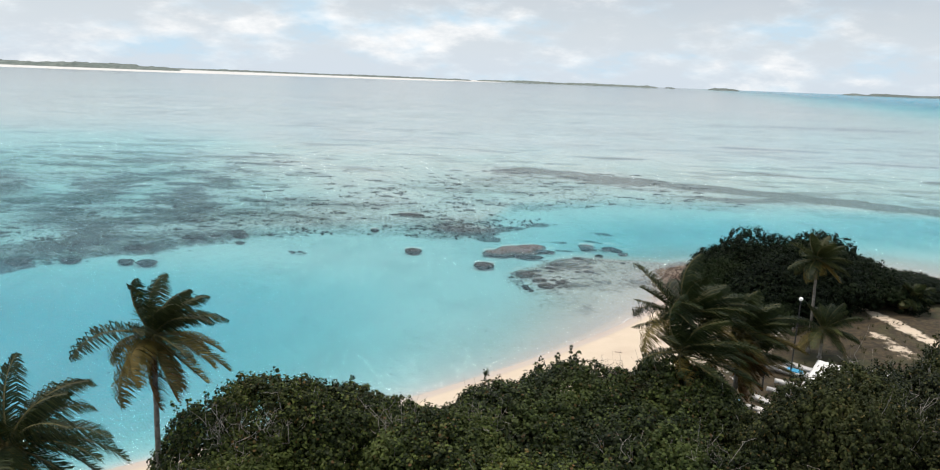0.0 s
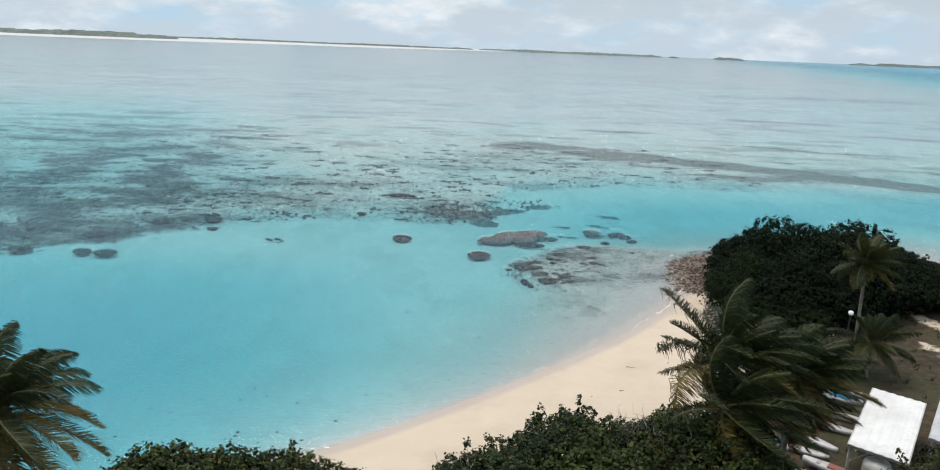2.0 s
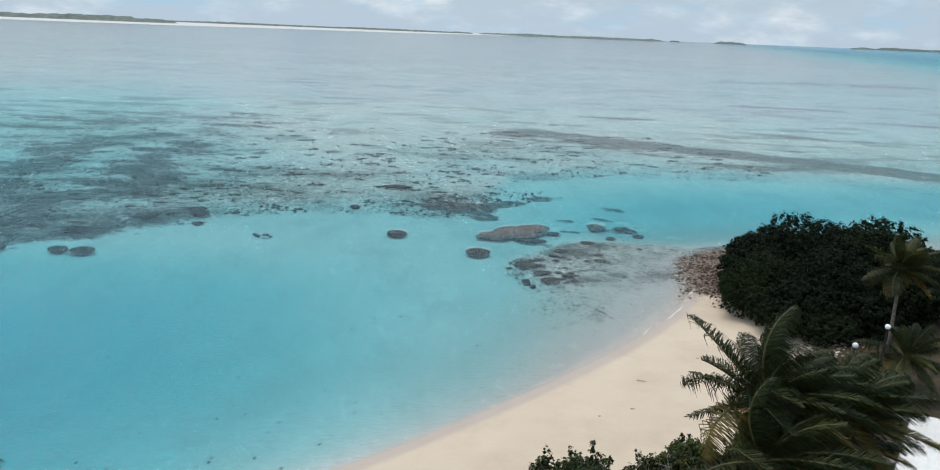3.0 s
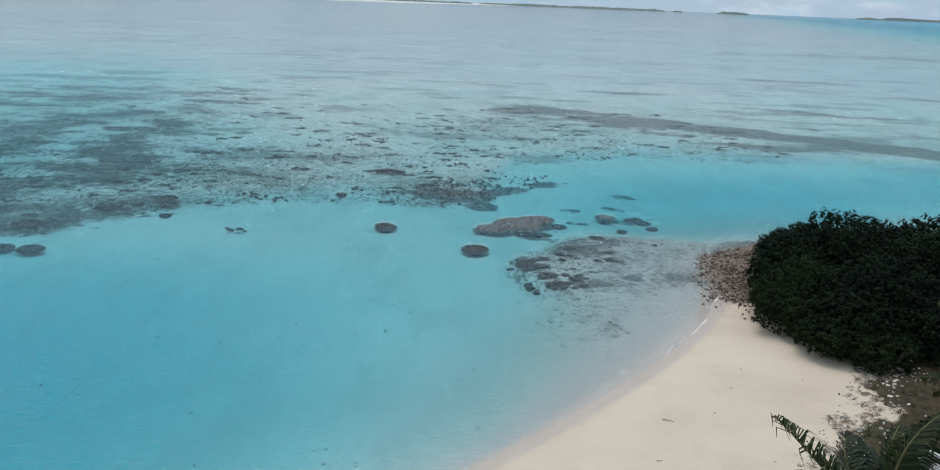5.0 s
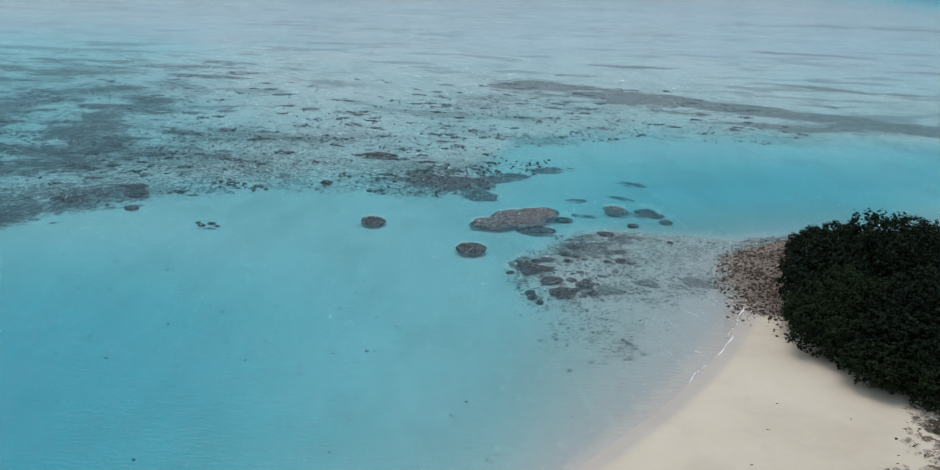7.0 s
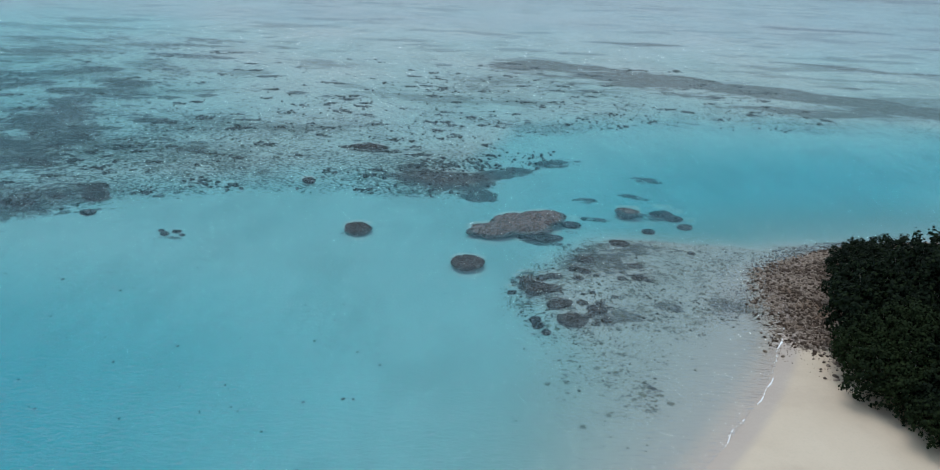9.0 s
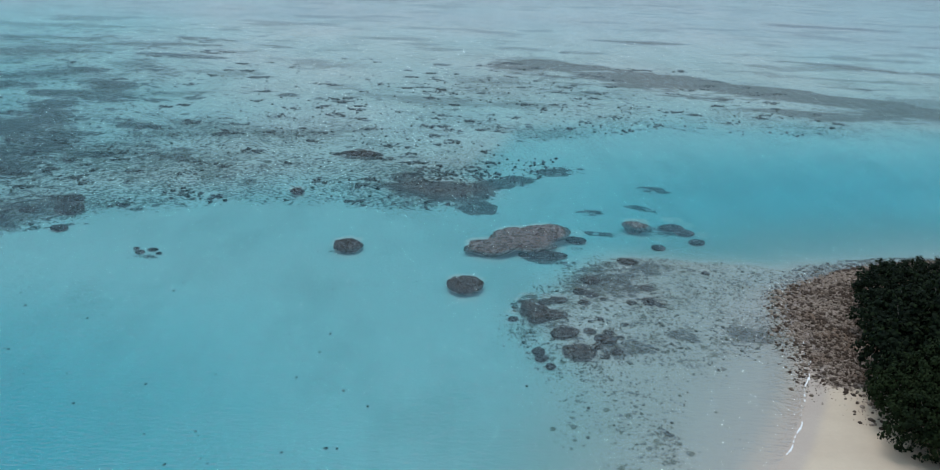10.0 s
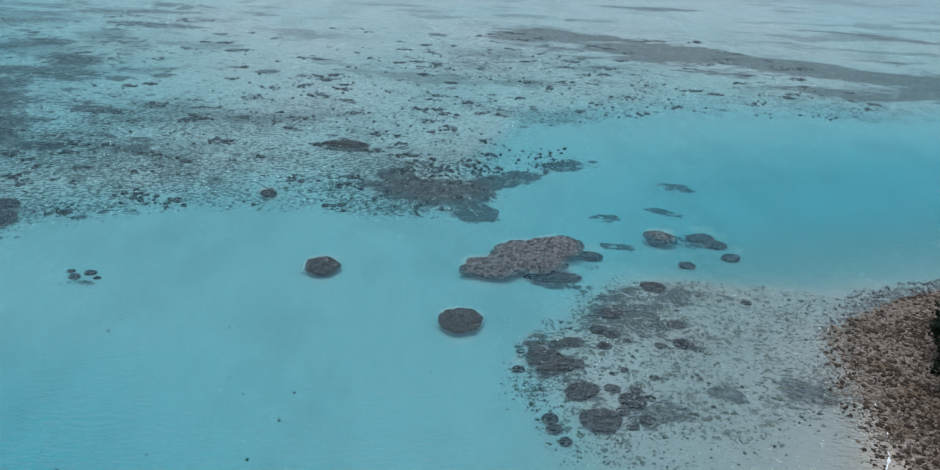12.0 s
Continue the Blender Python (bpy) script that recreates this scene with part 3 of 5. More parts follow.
# patches of coral in the channel and off the flat: x, y, half width, half depth, turn, cover
PATCHES = ((-1.2, 87.6, 4.4, 2.6, -6, 0.95), (1.6, 84.6, 1.7, 1.6, 20, 0.95), (-5.8, 88.3, 1.3, 0.8, 0, 0.7), (4.0, 91.0, 3.6, 1.5, 35, 0.85), (8.4, 94.6, 3.0, 1.3, 30, 0.7), (10.5, 85.3, 1.3, 0.8, 0, 0.62), (14.9, 87.0, 1.6, 0.75, -18, 0.62),
           (17.1, 91.4, 1.6, 0.8, 0, 0.62), (15.6, 82.2, 2.3, 0.9, -8, 0.72), (10.8, 81.0, 1.5, 0.55, 0, 0.6), (6.4, 75.6, 2.0, 0.6, -10, 0.8), (8.7, 77.9, 0.7, 0.35, 0, 0.7), (8.6, 79.0, 1.0, 0.4, 0, 0.6), (-19.1, 73.4, 1.2, 0.4, 0, 0.5), (-8.2, 75.6, 0.8, 0.35, 0, 0.42), (-8.8, 95.6, 2.2, 1.0, 0, 0.8),
           (-33.1, 103.5, 2.6, 1.3, 0, 0.8), (-54, 131, 5, 2.5, 0, 0.8), (-48.8, 116.8, 5, 2.0, 0, 0.8), (-45, 144.6, 9, 2.0, -10, 0.75), (-32.7, 93.3, 3, 1.2, 0, 0.7))


def clumps(x, y):
    """Cover of dark living coral."""
    e = reef_edge(x, y)
    left = 1 - smooth(x + 0.25 * (y - 80), -33, -20)
    out = smooth(e, -1.2, 0.6) * (0.17 + 0.10 * waves(x, y, 13, 44)) * (1 - smooth(y, 120, 190))
    out = out + left * smooth(e, -2.2, 0.4) * (0.64 + 0.32 * waves(x, y, 15, 45)) * (1 - smooth(e, 40, 140))
    out = out * (1 - 0.6 * smooth(x, 6, 30))
    for cx, cy, rx, ry, turn, k in PATCHES:
        out = np.maximum(out, min(1.0, k + 0.22) * blob(x, y, cx, cy, rx, ry, turn))
    s = shelf(x, y)
    reefy = 0.10 + 0.72 * blob(x, y, 5.5, 68.2, 1.6, 2.2, 15) + 0.6 * blob(x, y, 6.9, 65.0, 1.2, 2.0, 20) + 0.8 * blob(x, y, 9.0, 71.9, 2.4, 2.4, 0) + 0.7 * blob(x, y, 12, 74.1, 3.6, 1.3, 0) + 0.35 * blob(x, y, 11.6, 70, 1.6, 1.4)
    out = np.maximum(out, s * np.clip(reefy, 0, 0.85) * (1 - 0.8 * smooth(x, 14, 19)))
    out = np.maximum(out, 0.62 * blob(x, y, 9.6, 57.0, 0.9, 1.2, -20))
    return np.clip(out, 0, 1)


def stony_bed(x, y):
    """Cover of small dead bits on the shelf and in the shallows south of it."""
    s = shelf(x, y)
    out = s * np.clip(0.62 + 0.30 * waves(x, y, 4.5, 47) + 0.25 * waves(x, y, 1.7, 48), 0.1, 1)
    out = np.maximum(out, 0.75 * blob(x, y, 8.2, 59, 2.6, 4.0, -10, 0.6) * np.clip(0.5 + 0.5 * waves(x, y, 2.5, 49), 0, 1))
    out = np.maximum(out, 0.9 * blob(x, y, 9.6, 57.0, 1.0, 1.3, -20))
    return np.maximum(out, 0.9 * blob(x, y, 15.1, 65.4, 1.0, 0.6))


def axis(lo, hi, step, far_lo, far_hi, grow):
    mid = list(np.arange(lo, hi + 1e-6, step))
    s, x = step, hi
    while x < far_hi:
        s *= grow
        x = min(x + s, far_hi)
        mid.append(x)
    s, x, low = step, lo, []
    while x > far_lo:
        s *= grow
        x = max(x - s, far_lo)
        low.append(x)
    return np.array(low[::-1] + mid)


def sheet(name, xs, ys, z, material):
    X, Y = np.meshgrid(xs, ys)
    Z = z(X, Y) if callable(z) else np.full(X.shape, z)
    nx, ny = len(xs), len(ys)
    i, j = np.meshgrid(np.arange(ny - 1), np.arange(nx - 1), indexing="ij")
    a = i * nx + j
    faces = np.stack([a, a + 1, a + nx + 1, a + nx], -1).reshape(-1, 4)
    me = np_mesh(name, np.stack([X, Y, Z], -1).reshape(-1, 3), faces, material, True)
    return me, X.ravel(), Y.ravel(), Z.ravel()


def fields(me, **values):
    for key, v in values.items():
        at = me.attributes.new(key, "FLOAT", "POINT")
        at.data.foreach_set("value", np.asarray(v, np.float32))


def weed_bands(x, y):
    """Long ragged beds of sea grass on the reef flat."""
    out = np.zeros_like(x)
    for cx, cy, rx, ry, turn, k in ((13, 149, 11, 6.5, -4, 1.0), (27, 141, 14, 7.5, -18, 1.0), (45, 133, 17, 5.5, -24, 1.0), (64, 124, 17, 5.5, -28, 1.0), (84, 112, 22, 5, -30, 0.95), (28, 132, 22, 7, -12, 0.62), (48, 121, 20, 6, -16, 0.6), (14, 138, 16, 6, 0, 0.55),
                                    (31, 182, 16, 4, 0, 0.75), (95, 226, 34, 6, -5, 0.7), (114, 193, 30, 5, -14, 0.75), (70, 160, 26, 4, -18, 0.6), (120, 150, 34, 6, -24, 0.7), (118, 355, 60, 11, 0, 0.6), (185, 370, 60, 16, 0, 0.75), (36, 447, 60, 14, -2, 0.55), (-75, 150, 45, 20, 10, 0.6), (-40, 250, 60, 12, 6, 0.5), (-83, 950, 130, 40, 0, 0.55)):
        out = np.maximum(out, k * blob(x, y, cx, cy, rx, ry, turn, 0.7))
    return out


SCRUB = 10.3      # metres from the water to the edge of the scrub


def build_ground():
    xs, ys = axis(-48, 52, 0.32, -4700, 4700, 1.06), axis(24, 128, 0.32, -600, 4850, 1.05)
    me, X, Y, Z = sheet("ground", xs, ys, height, MAT["ground"])
    sd = inland(X, Y)
    scrub = smooth(sd + 0.9 * waves(X, Y, 5, 50), SCRUB - 0.8, SCRUB + 1.6)
    path = np.maximum(np.maximum(blob(X, Y, 32.8, 50.8, 0.8, 6.5, 5, 0.4), 0.85 * blob(X, Y, 29.8, 46.4, 0.9, 3.4, 4, 0.6)), 0.3 * blob(X, Y, 36.5, 50, 3.5, 5, -35, 0.6))
    rub = smooth(X, 16.6, 20.0) * smooth(Y + 1.2 * waves(X, Y, 4, 8) + 0.5 * (X - 18), 59.0, 65.0) * smooth(sd, -1.0, 0.6) * (1 - smooth(sd, 5.5, 8.5))
    rub = np.maximum(rub, 0.25 * smooth(X, 13, 17) * smooth(sd + 0.9 * waves(X, Y, 3, 77), SCRUB - 1.6, SCRUB - 0.6) * (1 - smooth(sd + 0.9 * waves(X, Y, 3, 77), SCRUB, SCRUB + 1.2)) * (Y < 56))
    fields(me, under=np.maximum(1 - smooth(Z, -0.06, 0.0), smooth(-sd, 9, 17)), shallow=0.85 * (1 - smooth(-sd, 5, 15)) * smooth(X, -8, 8) + 0.12, wet=(1 - smooth(np.abs(Z - 0.03), 0.04, 0.09)) * (np.hypot(X, Y) < 300),
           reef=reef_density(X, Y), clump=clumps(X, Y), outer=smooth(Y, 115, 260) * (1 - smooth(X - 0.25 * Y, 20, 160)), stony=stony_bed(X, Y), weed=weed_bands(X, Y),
           strewn=smooth(reef_edge(X, Y), 2, 20) * (1 - smooth(Y, 500, 1200)), rubble=rub, scrub=np.clip(scrub - 0.75 * path, 0, 1))
    return tagged(new("ground", me), "pale coral sand island, lagoon bed and reef flat", "ground", kind="structure")


# coral heads that stand in the lagoon: x, y, half width, half depth, height of the top
HEADS = ((1.15, 70.9, 1.15, 1.0, -0.03), (-6.7, 75.9, 1.0, 0.95, -0.05), (5.0, 78.2, 2.2, 2.0, -0.01), (6.6, 79.4, 1.5, 1.4, 0.01), (2.6, 76.6, 1.7, 1.2, -0.04), (6.2, 76.3, 1.5, 0.5, -0.35), (-9.1, 96.4, 1.6, 0.9, -0.03),
         (-12.5, 85.8, 0.55, 0.4, -0.06), (13.4, 81.7, 1.0, 0.75, -0.12), (16.2, 82.5, 0.9, 0.45, -0.45), (17.0, 81.7, 0.7, 0.4, -0.5), (14.4, 78.6, 0.5, 0.35, -0.5), (17.5, 79.9, 0.6, 0.4, -0.5), (8.7, 79.1, 0.7, 0.45, -0.4))
BOULDERS = ((4.6, 69.5, 0.3), (5.1, 69.6, 0.22), (5.8, 69.3, 0.42), (6.6, 69.4, 0.5), (4.9, 68.6, 0.5), (4.1, 68.9, 0.2), (3.9, 67.4, 0.36), (4.7, 68.0, 0.35), (5.2, 67.2, 0.6), (5.9, 67.5, 0.65), (6.5, 67.6, 0.45), (5.4, 68.2, 0.5), (6.6, 65.7, 0.72), (7.1, 63.9, 0.82), (7.9, 65.9, 0.32), (8.6, 65.1, 0.52),
            (8.9, 65.9, 0.32), (9.4, 65.4, 0.24), (9.0, 64.0, 0.34), (8.1, 64.4, 0.3), (8.1, 67.0, 0.2), (8.6, 67.3, 0.22), (9.9, 66.8, 0.22), (8.3, 63.5, 0.22), (9.2, 69.6, 0.25), (8.0, 69.1, 0.36), (11.8, 69.5, 0.5), (10.7, 69.3, 0.3), (11.9, 71.2, 0.5), (12.4, 69.2, 0.3), (8.8, 72.0, 0.6), (8.0, 70.5, 0.45), (8.6, 70.1, 0.42), (11.5, 74.9, 0.7), (16.2, 73.7, 0.36))


def clear_depth(x, y):
    """Depth of clear water down to the bed or to the coral that stands on it."""
    d = -height(x, y)
    for cx, cy, rx, ry, top in HEADS:
        k = 1 - smooth(np.hypot((x - cx) / rx, (y - cy) / np.where(y < cy, ry + 0.55, ry * 0.9)), 0.88, 1.04)
        d = d * (1 - k) + np.minimum(d, -top + 0.11) * k
    for cx, cy, r in BOULDERS:
        k = 1 - smooth(np.hypot(x - cx, y - cy) / r, 0.5, 1.1)
        d = d * (1 - k) + np.minimum(d, 0.13) * k
    return np.clip(d, 0, 6)


def build_water():
    xs, ys = axis(-30, 26, 0.3, -4700, 4700, 1.06), axis(38, 100, 0.3, -600, 4850, 1.055)
    me, X, Y, Z = sheet("water", xs, ys, 0.0, MAT["water"])
    fields(me, depth=clear_depth(X, Y), chop=(0.35 + 0.65 * smooth(-inland(X, Y), 1, 12)) * (1 - 0.88 * smooth(Y, 95, 210) * (1 - smooth(X - 0.25 * Y, 60, 500))))
    return tagged(new("water", me), "clear turquoise lagoon water with small wind ripples", "water", kind="structure")


build_ground()
build_water()


# ---------------------------------------------------------------- trees and bushes
def leaf_cloud(rng, lobes, count, size, sides=6, droop=0.3, inner=0.25, tuft=0):
    """Leaves on the skins of overlapping lobes (x, y, z, r): flat rounded blades that face outward and up."""
    lobes = np.asarray(lobes, float)
    share = lobes[:, 3] ** 2
    pick = rng.choice(len(lobes), count * 2, p=share / share.sum())
    d = rng.normal(size=(count * 2, 3))
    d[:, 2] += 0.35
    d /= np.linalg.norm(d, axis=1)[:, None]
    depth = np.where(rng.rand(count * 2) < inner, rng.uniform(0.55, 0.9, count * 2), rng.uniform(0.88, 1.10, count * 2))
    # tufts: leaves gather round twig ends
    at = lobes[pick, :3] + d * (lobes[pick, 3] * depth)[:, None]
    lump = 0.10 * np.sin(at[:, 0] * 5.1 + at[:, 2] * 3.3) * np.sin(at[:, 1] * 4.7 - at[:, 2] * 2.9)
    at += d * (lump * lobes[pick, 3] * 0.9)[:, None]
    keep = np.ones(len(at), bool)
    for k in range(len(lobes)):
        far = np.linalg.norm(at - lobes[k, :3], axis=1)
        keep &= (far > lobes[k, 3] * 0.72) | (pick == k)
    at, d, depth = at[keep][:count], d[keep][:count], depth[keep][:count]
    n = len(at)
    nor = d + rng.normal(scale=0.55, size=(n, 3)) + (0, 0, 0.35)
    if tuft:
        # outer leaves gather in rosettes round the ends of twigs, with dark gaps between
        outer = np.flatnonzero(depth > 0.87)
        heart = outer[rng.randint(0, max(1, len(outer) // tuft), len(outer))] if len(outer) else outer
        swing = rng.normal(size=(len(outer), 3))
        swing /= np.linalg.norm(swing, axis=1)[:, None]
        swing += d[heart] * 0.75
        at[outer] = at[heart] + swing * (size * rng.uniform(0.4, 1.5, len(outer)))[:, None]
        nor[outer] = swing + (0, 0, 0.45) + rng.normal(scale=0.3, size=(len(outer), 3))
    nor /= np.linalg.norm(nor, axis=1)[:, None]
    u = np.cross(nor, rng.normal(size=(n, 3)))
    u /= np.linalg.norm(u, axis=1)[:, None]
    v = np.cross(nor, u)
    r = size * rng.uniform(0.6, 1.25, n)
    a = np.linspace(0, 2 * np.pi, sides, endpoint=False)
    wide = 0.5 if sides > 4 else 0.42
    ring = at[:, None] + r[:, None, None] * (0.5 * np.cos(a)[None, :, None] * u[:, None] + wide * np.sin(a)[None, :, None] * v[:, None])
    ring[:, 0] -= nor * (r * droop)[:, None]
    return ring.reshape(-1, 3), np.arange(n * sides).reshape(n, sides)


def crown_lobes(rng, radius, tall, count):
    """Lobes that make up one uneven crown of that radius, between 0.35 and 1 of its height."""
    lobes = [(0, 0, tall * 0.62, radius * 0.62)]
    for k in range(count):
        a, q = rng.uniform(0, 6.28), rng.uniform(0.2, 0.88) ** 0.7
        r = radius * rng.uniform(0.14, 0.36)
        z = tall * (0.92 - 0.5 * q * q * rng.uniform(0.5, 1.1)) - r * 0.75
        lobes.append((math.cos(a) * q * radius, math.sin(a) * q * radius, max(z, r * 0.7), r))
    return lobes


def bent_line(rng, a, b, steps=5, wobble=0.12):
    a, b = np.asarray(a, float), np.asarray(b, float)
    t = np.linspace(0, 1, steps)[:, None]
    off = rng.normal(size=(steps, 3)) * wobble * np.linalg.norm(b - a) * (np.sin(np.pi * t))
    return a + (b - a) * t + off


def leafy_tree(name, seed, radius, tall, leaves, size, leaf, label, category, lobes=16, sides=6, bare=0, low=False):
    """A broad-leaved tree or shrub at the origin: trunk, limbs, crown, and bare twigs."""
    rng = np.random.RandomState(seed)
    thing = empty(name)
    shape = crown_lobes(rng, radius, tall, lobes)
    fork = tall * (0.12 if low else 0.3)
    v, f = tube(bent_line(rng, (0, 0, -0.3), (0.1, 0.1, fork), 4, 0.05), np.linspace(0.22, 0.15, 4) * tall / 8, 9)
    part("trunk", np_mesh("trunk", v, f, MAT["bark"], True), thing)
    for x, y, z, r in shape[1:8]:
        v, f = tube(bent_line(rng, (0.05, 0.05, fork * 0.9), (x, y, z), 6, 0.08), np.linspace(0.11, 0.03, 6) * tall / 8, 6)
        part("limb", np_mesh("limb", v, f, MAT["bark"], True), thing)
    sprigs, stems = [], []
    for k in range(int(26 * radius)):
        x, y, z, r = shape[rng.randint(1, len(shape))]
        d = rng.normal(size=3) + (0, 0, 0.9)
        d /= np.linalg.norm(d)
        a = np.array((x, y, z)) + d * r * 0.9
        b = a + (d + (0, 0, 0.5)) * rng.choice((0.12, 0.16, 0.2, 0.3)) * rng.uniform(0.8, 1.2) * radius ** 0.5
        stems.append(tube(bent_line(rng, a, b, 3, 0.05), np.linspace(0.016, 0.007, 3), 4))
        for q in (0.45, 0.7, 0.88, 1.0):
            c = a + (b - a) * q
            sprigs.append((*c, size * 1.05))
    v, f = leaf_cloud(rng, shape, leaves, size, sides, inner=0.4, tuft=11)
    pv, pf = leaf_cloud(rng, sprigs, len(sprigs) * 6, size * 0.95, sides, inner=0.5)
    v, f = joined([(v, f), (pv, pf)])
    tagged(part("twigs", np_mesh("twigs", *joined(stems), MAT["twig"]), thing), kind="stuff")
    part("crown", np_mesh("crown", v, f, MAT[leaf]), thing)
    for _ in range(bare):
        a = rng.uniform(0, 6.28)
        foot = np.array((math.cos(a) * radius * 0.5, math.sin(a) * radius * 0.5, tall * 0.72))
        pieces = []
        for _ in range(9):
            tip = foot + rng.normal(size=3) * (0.75, 0.75, 0.25) + (0, 0, rng.uniform(0.9, 1.9))
            line = bent_line(rng, foot, tip, 6, 0.1)
            pieces.append(tube(line, np.linspace(0.022, 0.006, 6), 4))
            for q in (2, 3, 4):
                pieces.append(tube(bent_line(rng, line[q], line[q] + rng.normal(size=3) * 0.35 + (0, 0, 0.3), 4, 0.1), np.linspace(0.011, 0.004, 4), 4))
        v, f = joined(pieces)
        tagged(part("bare_twigs", np_mesh("bare_twigs", v, f, MAT["twig"]), thing, "leafless grey twigs"), kind="stuff")
    return tagged(thing, label, category, group=category + "s")


def ground_at(x, y):
    return float(height(np.array([x]), np.array([y]))[0])


def stand(thing, places):
    """The thing at the first place, copies of it at the others: x, y, scale, turn."""
    made = []
    for k, (x, y, s, turn, *tall) in enumerate(places):
        m = pose(x, y, ground_at(x, y), 0, 0, turn) @ Matrix.Diagonal((s, s, tall[0] if tall else s, 1))
        if k == 0:
            thing.matrix_world = m
            made.append(thing)
        else:
            made.append(m)
    for m in made[1:]:
        # scale goes with the pose, so the copy starts from a scale of one
        c = copy_thing(thing, Matrix())
        c.matrix_basis = m
    return thing


SEAGRAPE = "dense green sea grape tree with broad rounded leaves"
for seed, bare, places in ((11, 1, [(-7.0, 22.8, 0.80, 0, 0.87), (5.4, 26.0, 0.86, 130, 0.79), (-5.6, 15.2, 0.80, 250), (9.8, 18.6, 0.78, 60)]),
                           (12, 0, [(-4.2, 23.4, 0.78, 20), (8.3, 25.8, 0.80, 210), (2.2, 17.2, 0.82, 300), (6.8, 15.0, 0.8, 100)]),
                           (13, 1, [(-0.6, 20.4, 0.80, 0), (2.0, 23.0, 0.82, 90, 0.79), (6.2, 20.6, 0.82, 180), (-7.2, 18.4, 0.70, 30), (-1.8, 13.6, 0.8, 200)])):
    stand(leafy_tree("seagrape_tree", seed, 4.3, 8.4, 58000, 0.130, "seagrape", SEAGRAPE, "tree", 46, 6, 3 * bare), places)
stand(leafy_tree("scrub_tree", 14, 3.9, 9.0, 50000, 0.105, "scrub", "small-leaved olive green scrub tree with pale dry leaves", "tree", 40, 5, 1),
      [(12.6, 20.4, 0.80, 0, 1.0), (15.3, 22.6, 0.80, 120, 0.94), (18.8, 23.8, 0.80, 220, 0.97), (16.0, 18.6, 0.88, 60), (22.6, 25.0, 0.84, 10), (12.8, 16.8, 0.8, 90)])
stand(leafy_tree("beach_shrub", 15, 1.5, 2.8, 6500, 0.13, "seagrape", "low rounded beach shrub with thick green leaves", "shrub", 9, 5, 0, True),
      [(9.6, 34.4, 1.0, 0), (8.4, 32.4, 1.1, 80), (12.2, 33.6, 1.2, 200)])
DARK = "dark dense evergreen tree with leaves down to the sand"
for seed, places in ((21, [(25.8, 66.8, 0.80, 0, 0.62), (31.0, 61.0, 1.0, 40, 0.94), (24.8, 55.6, 0.90, 100, 0.86), (41.5, 65.0, 0.8, 10, 0.25), (21.3, 57.7, 0.62, 15, 0.72), (22.6, 53.6, 0.6, 75, 0.55)]),
                     (22, [(24.8, 61.2, 0.98, 0, 1.02), (31.6, 65.6, 0.9, 70, 0.62), (36.2, 61.6, 0.84, 190, 0.36), (45.0, 61.0, 0.75, 80, 0.24), (53.0, 55.0, 0.8, 20, 0.24), (28.6, 64.6, 0.7, 200, 0.8)]),
                     (23, [(28.6, 57.4, 1.02, 0, 1.0), (38.0, 65.5, 0.80, 55, 0.27), (33.2, 57.4, 0.84, 140, 0.62), (49.5, 57.5, 0.75, 300, 0.24), (39.5, 59.5, 0.7, 20, 0.28)])):
    stand(leafy_tree("evergreen_tree", seed, 4.8, 4.2, 34000, 0.18, "dark_leaf", DARK, "tree", 44, 5, 0, True), places)


# ---------------------------------------------------------------- coconut palms
WIND = np.array((1.0, 0.12, 0.0))


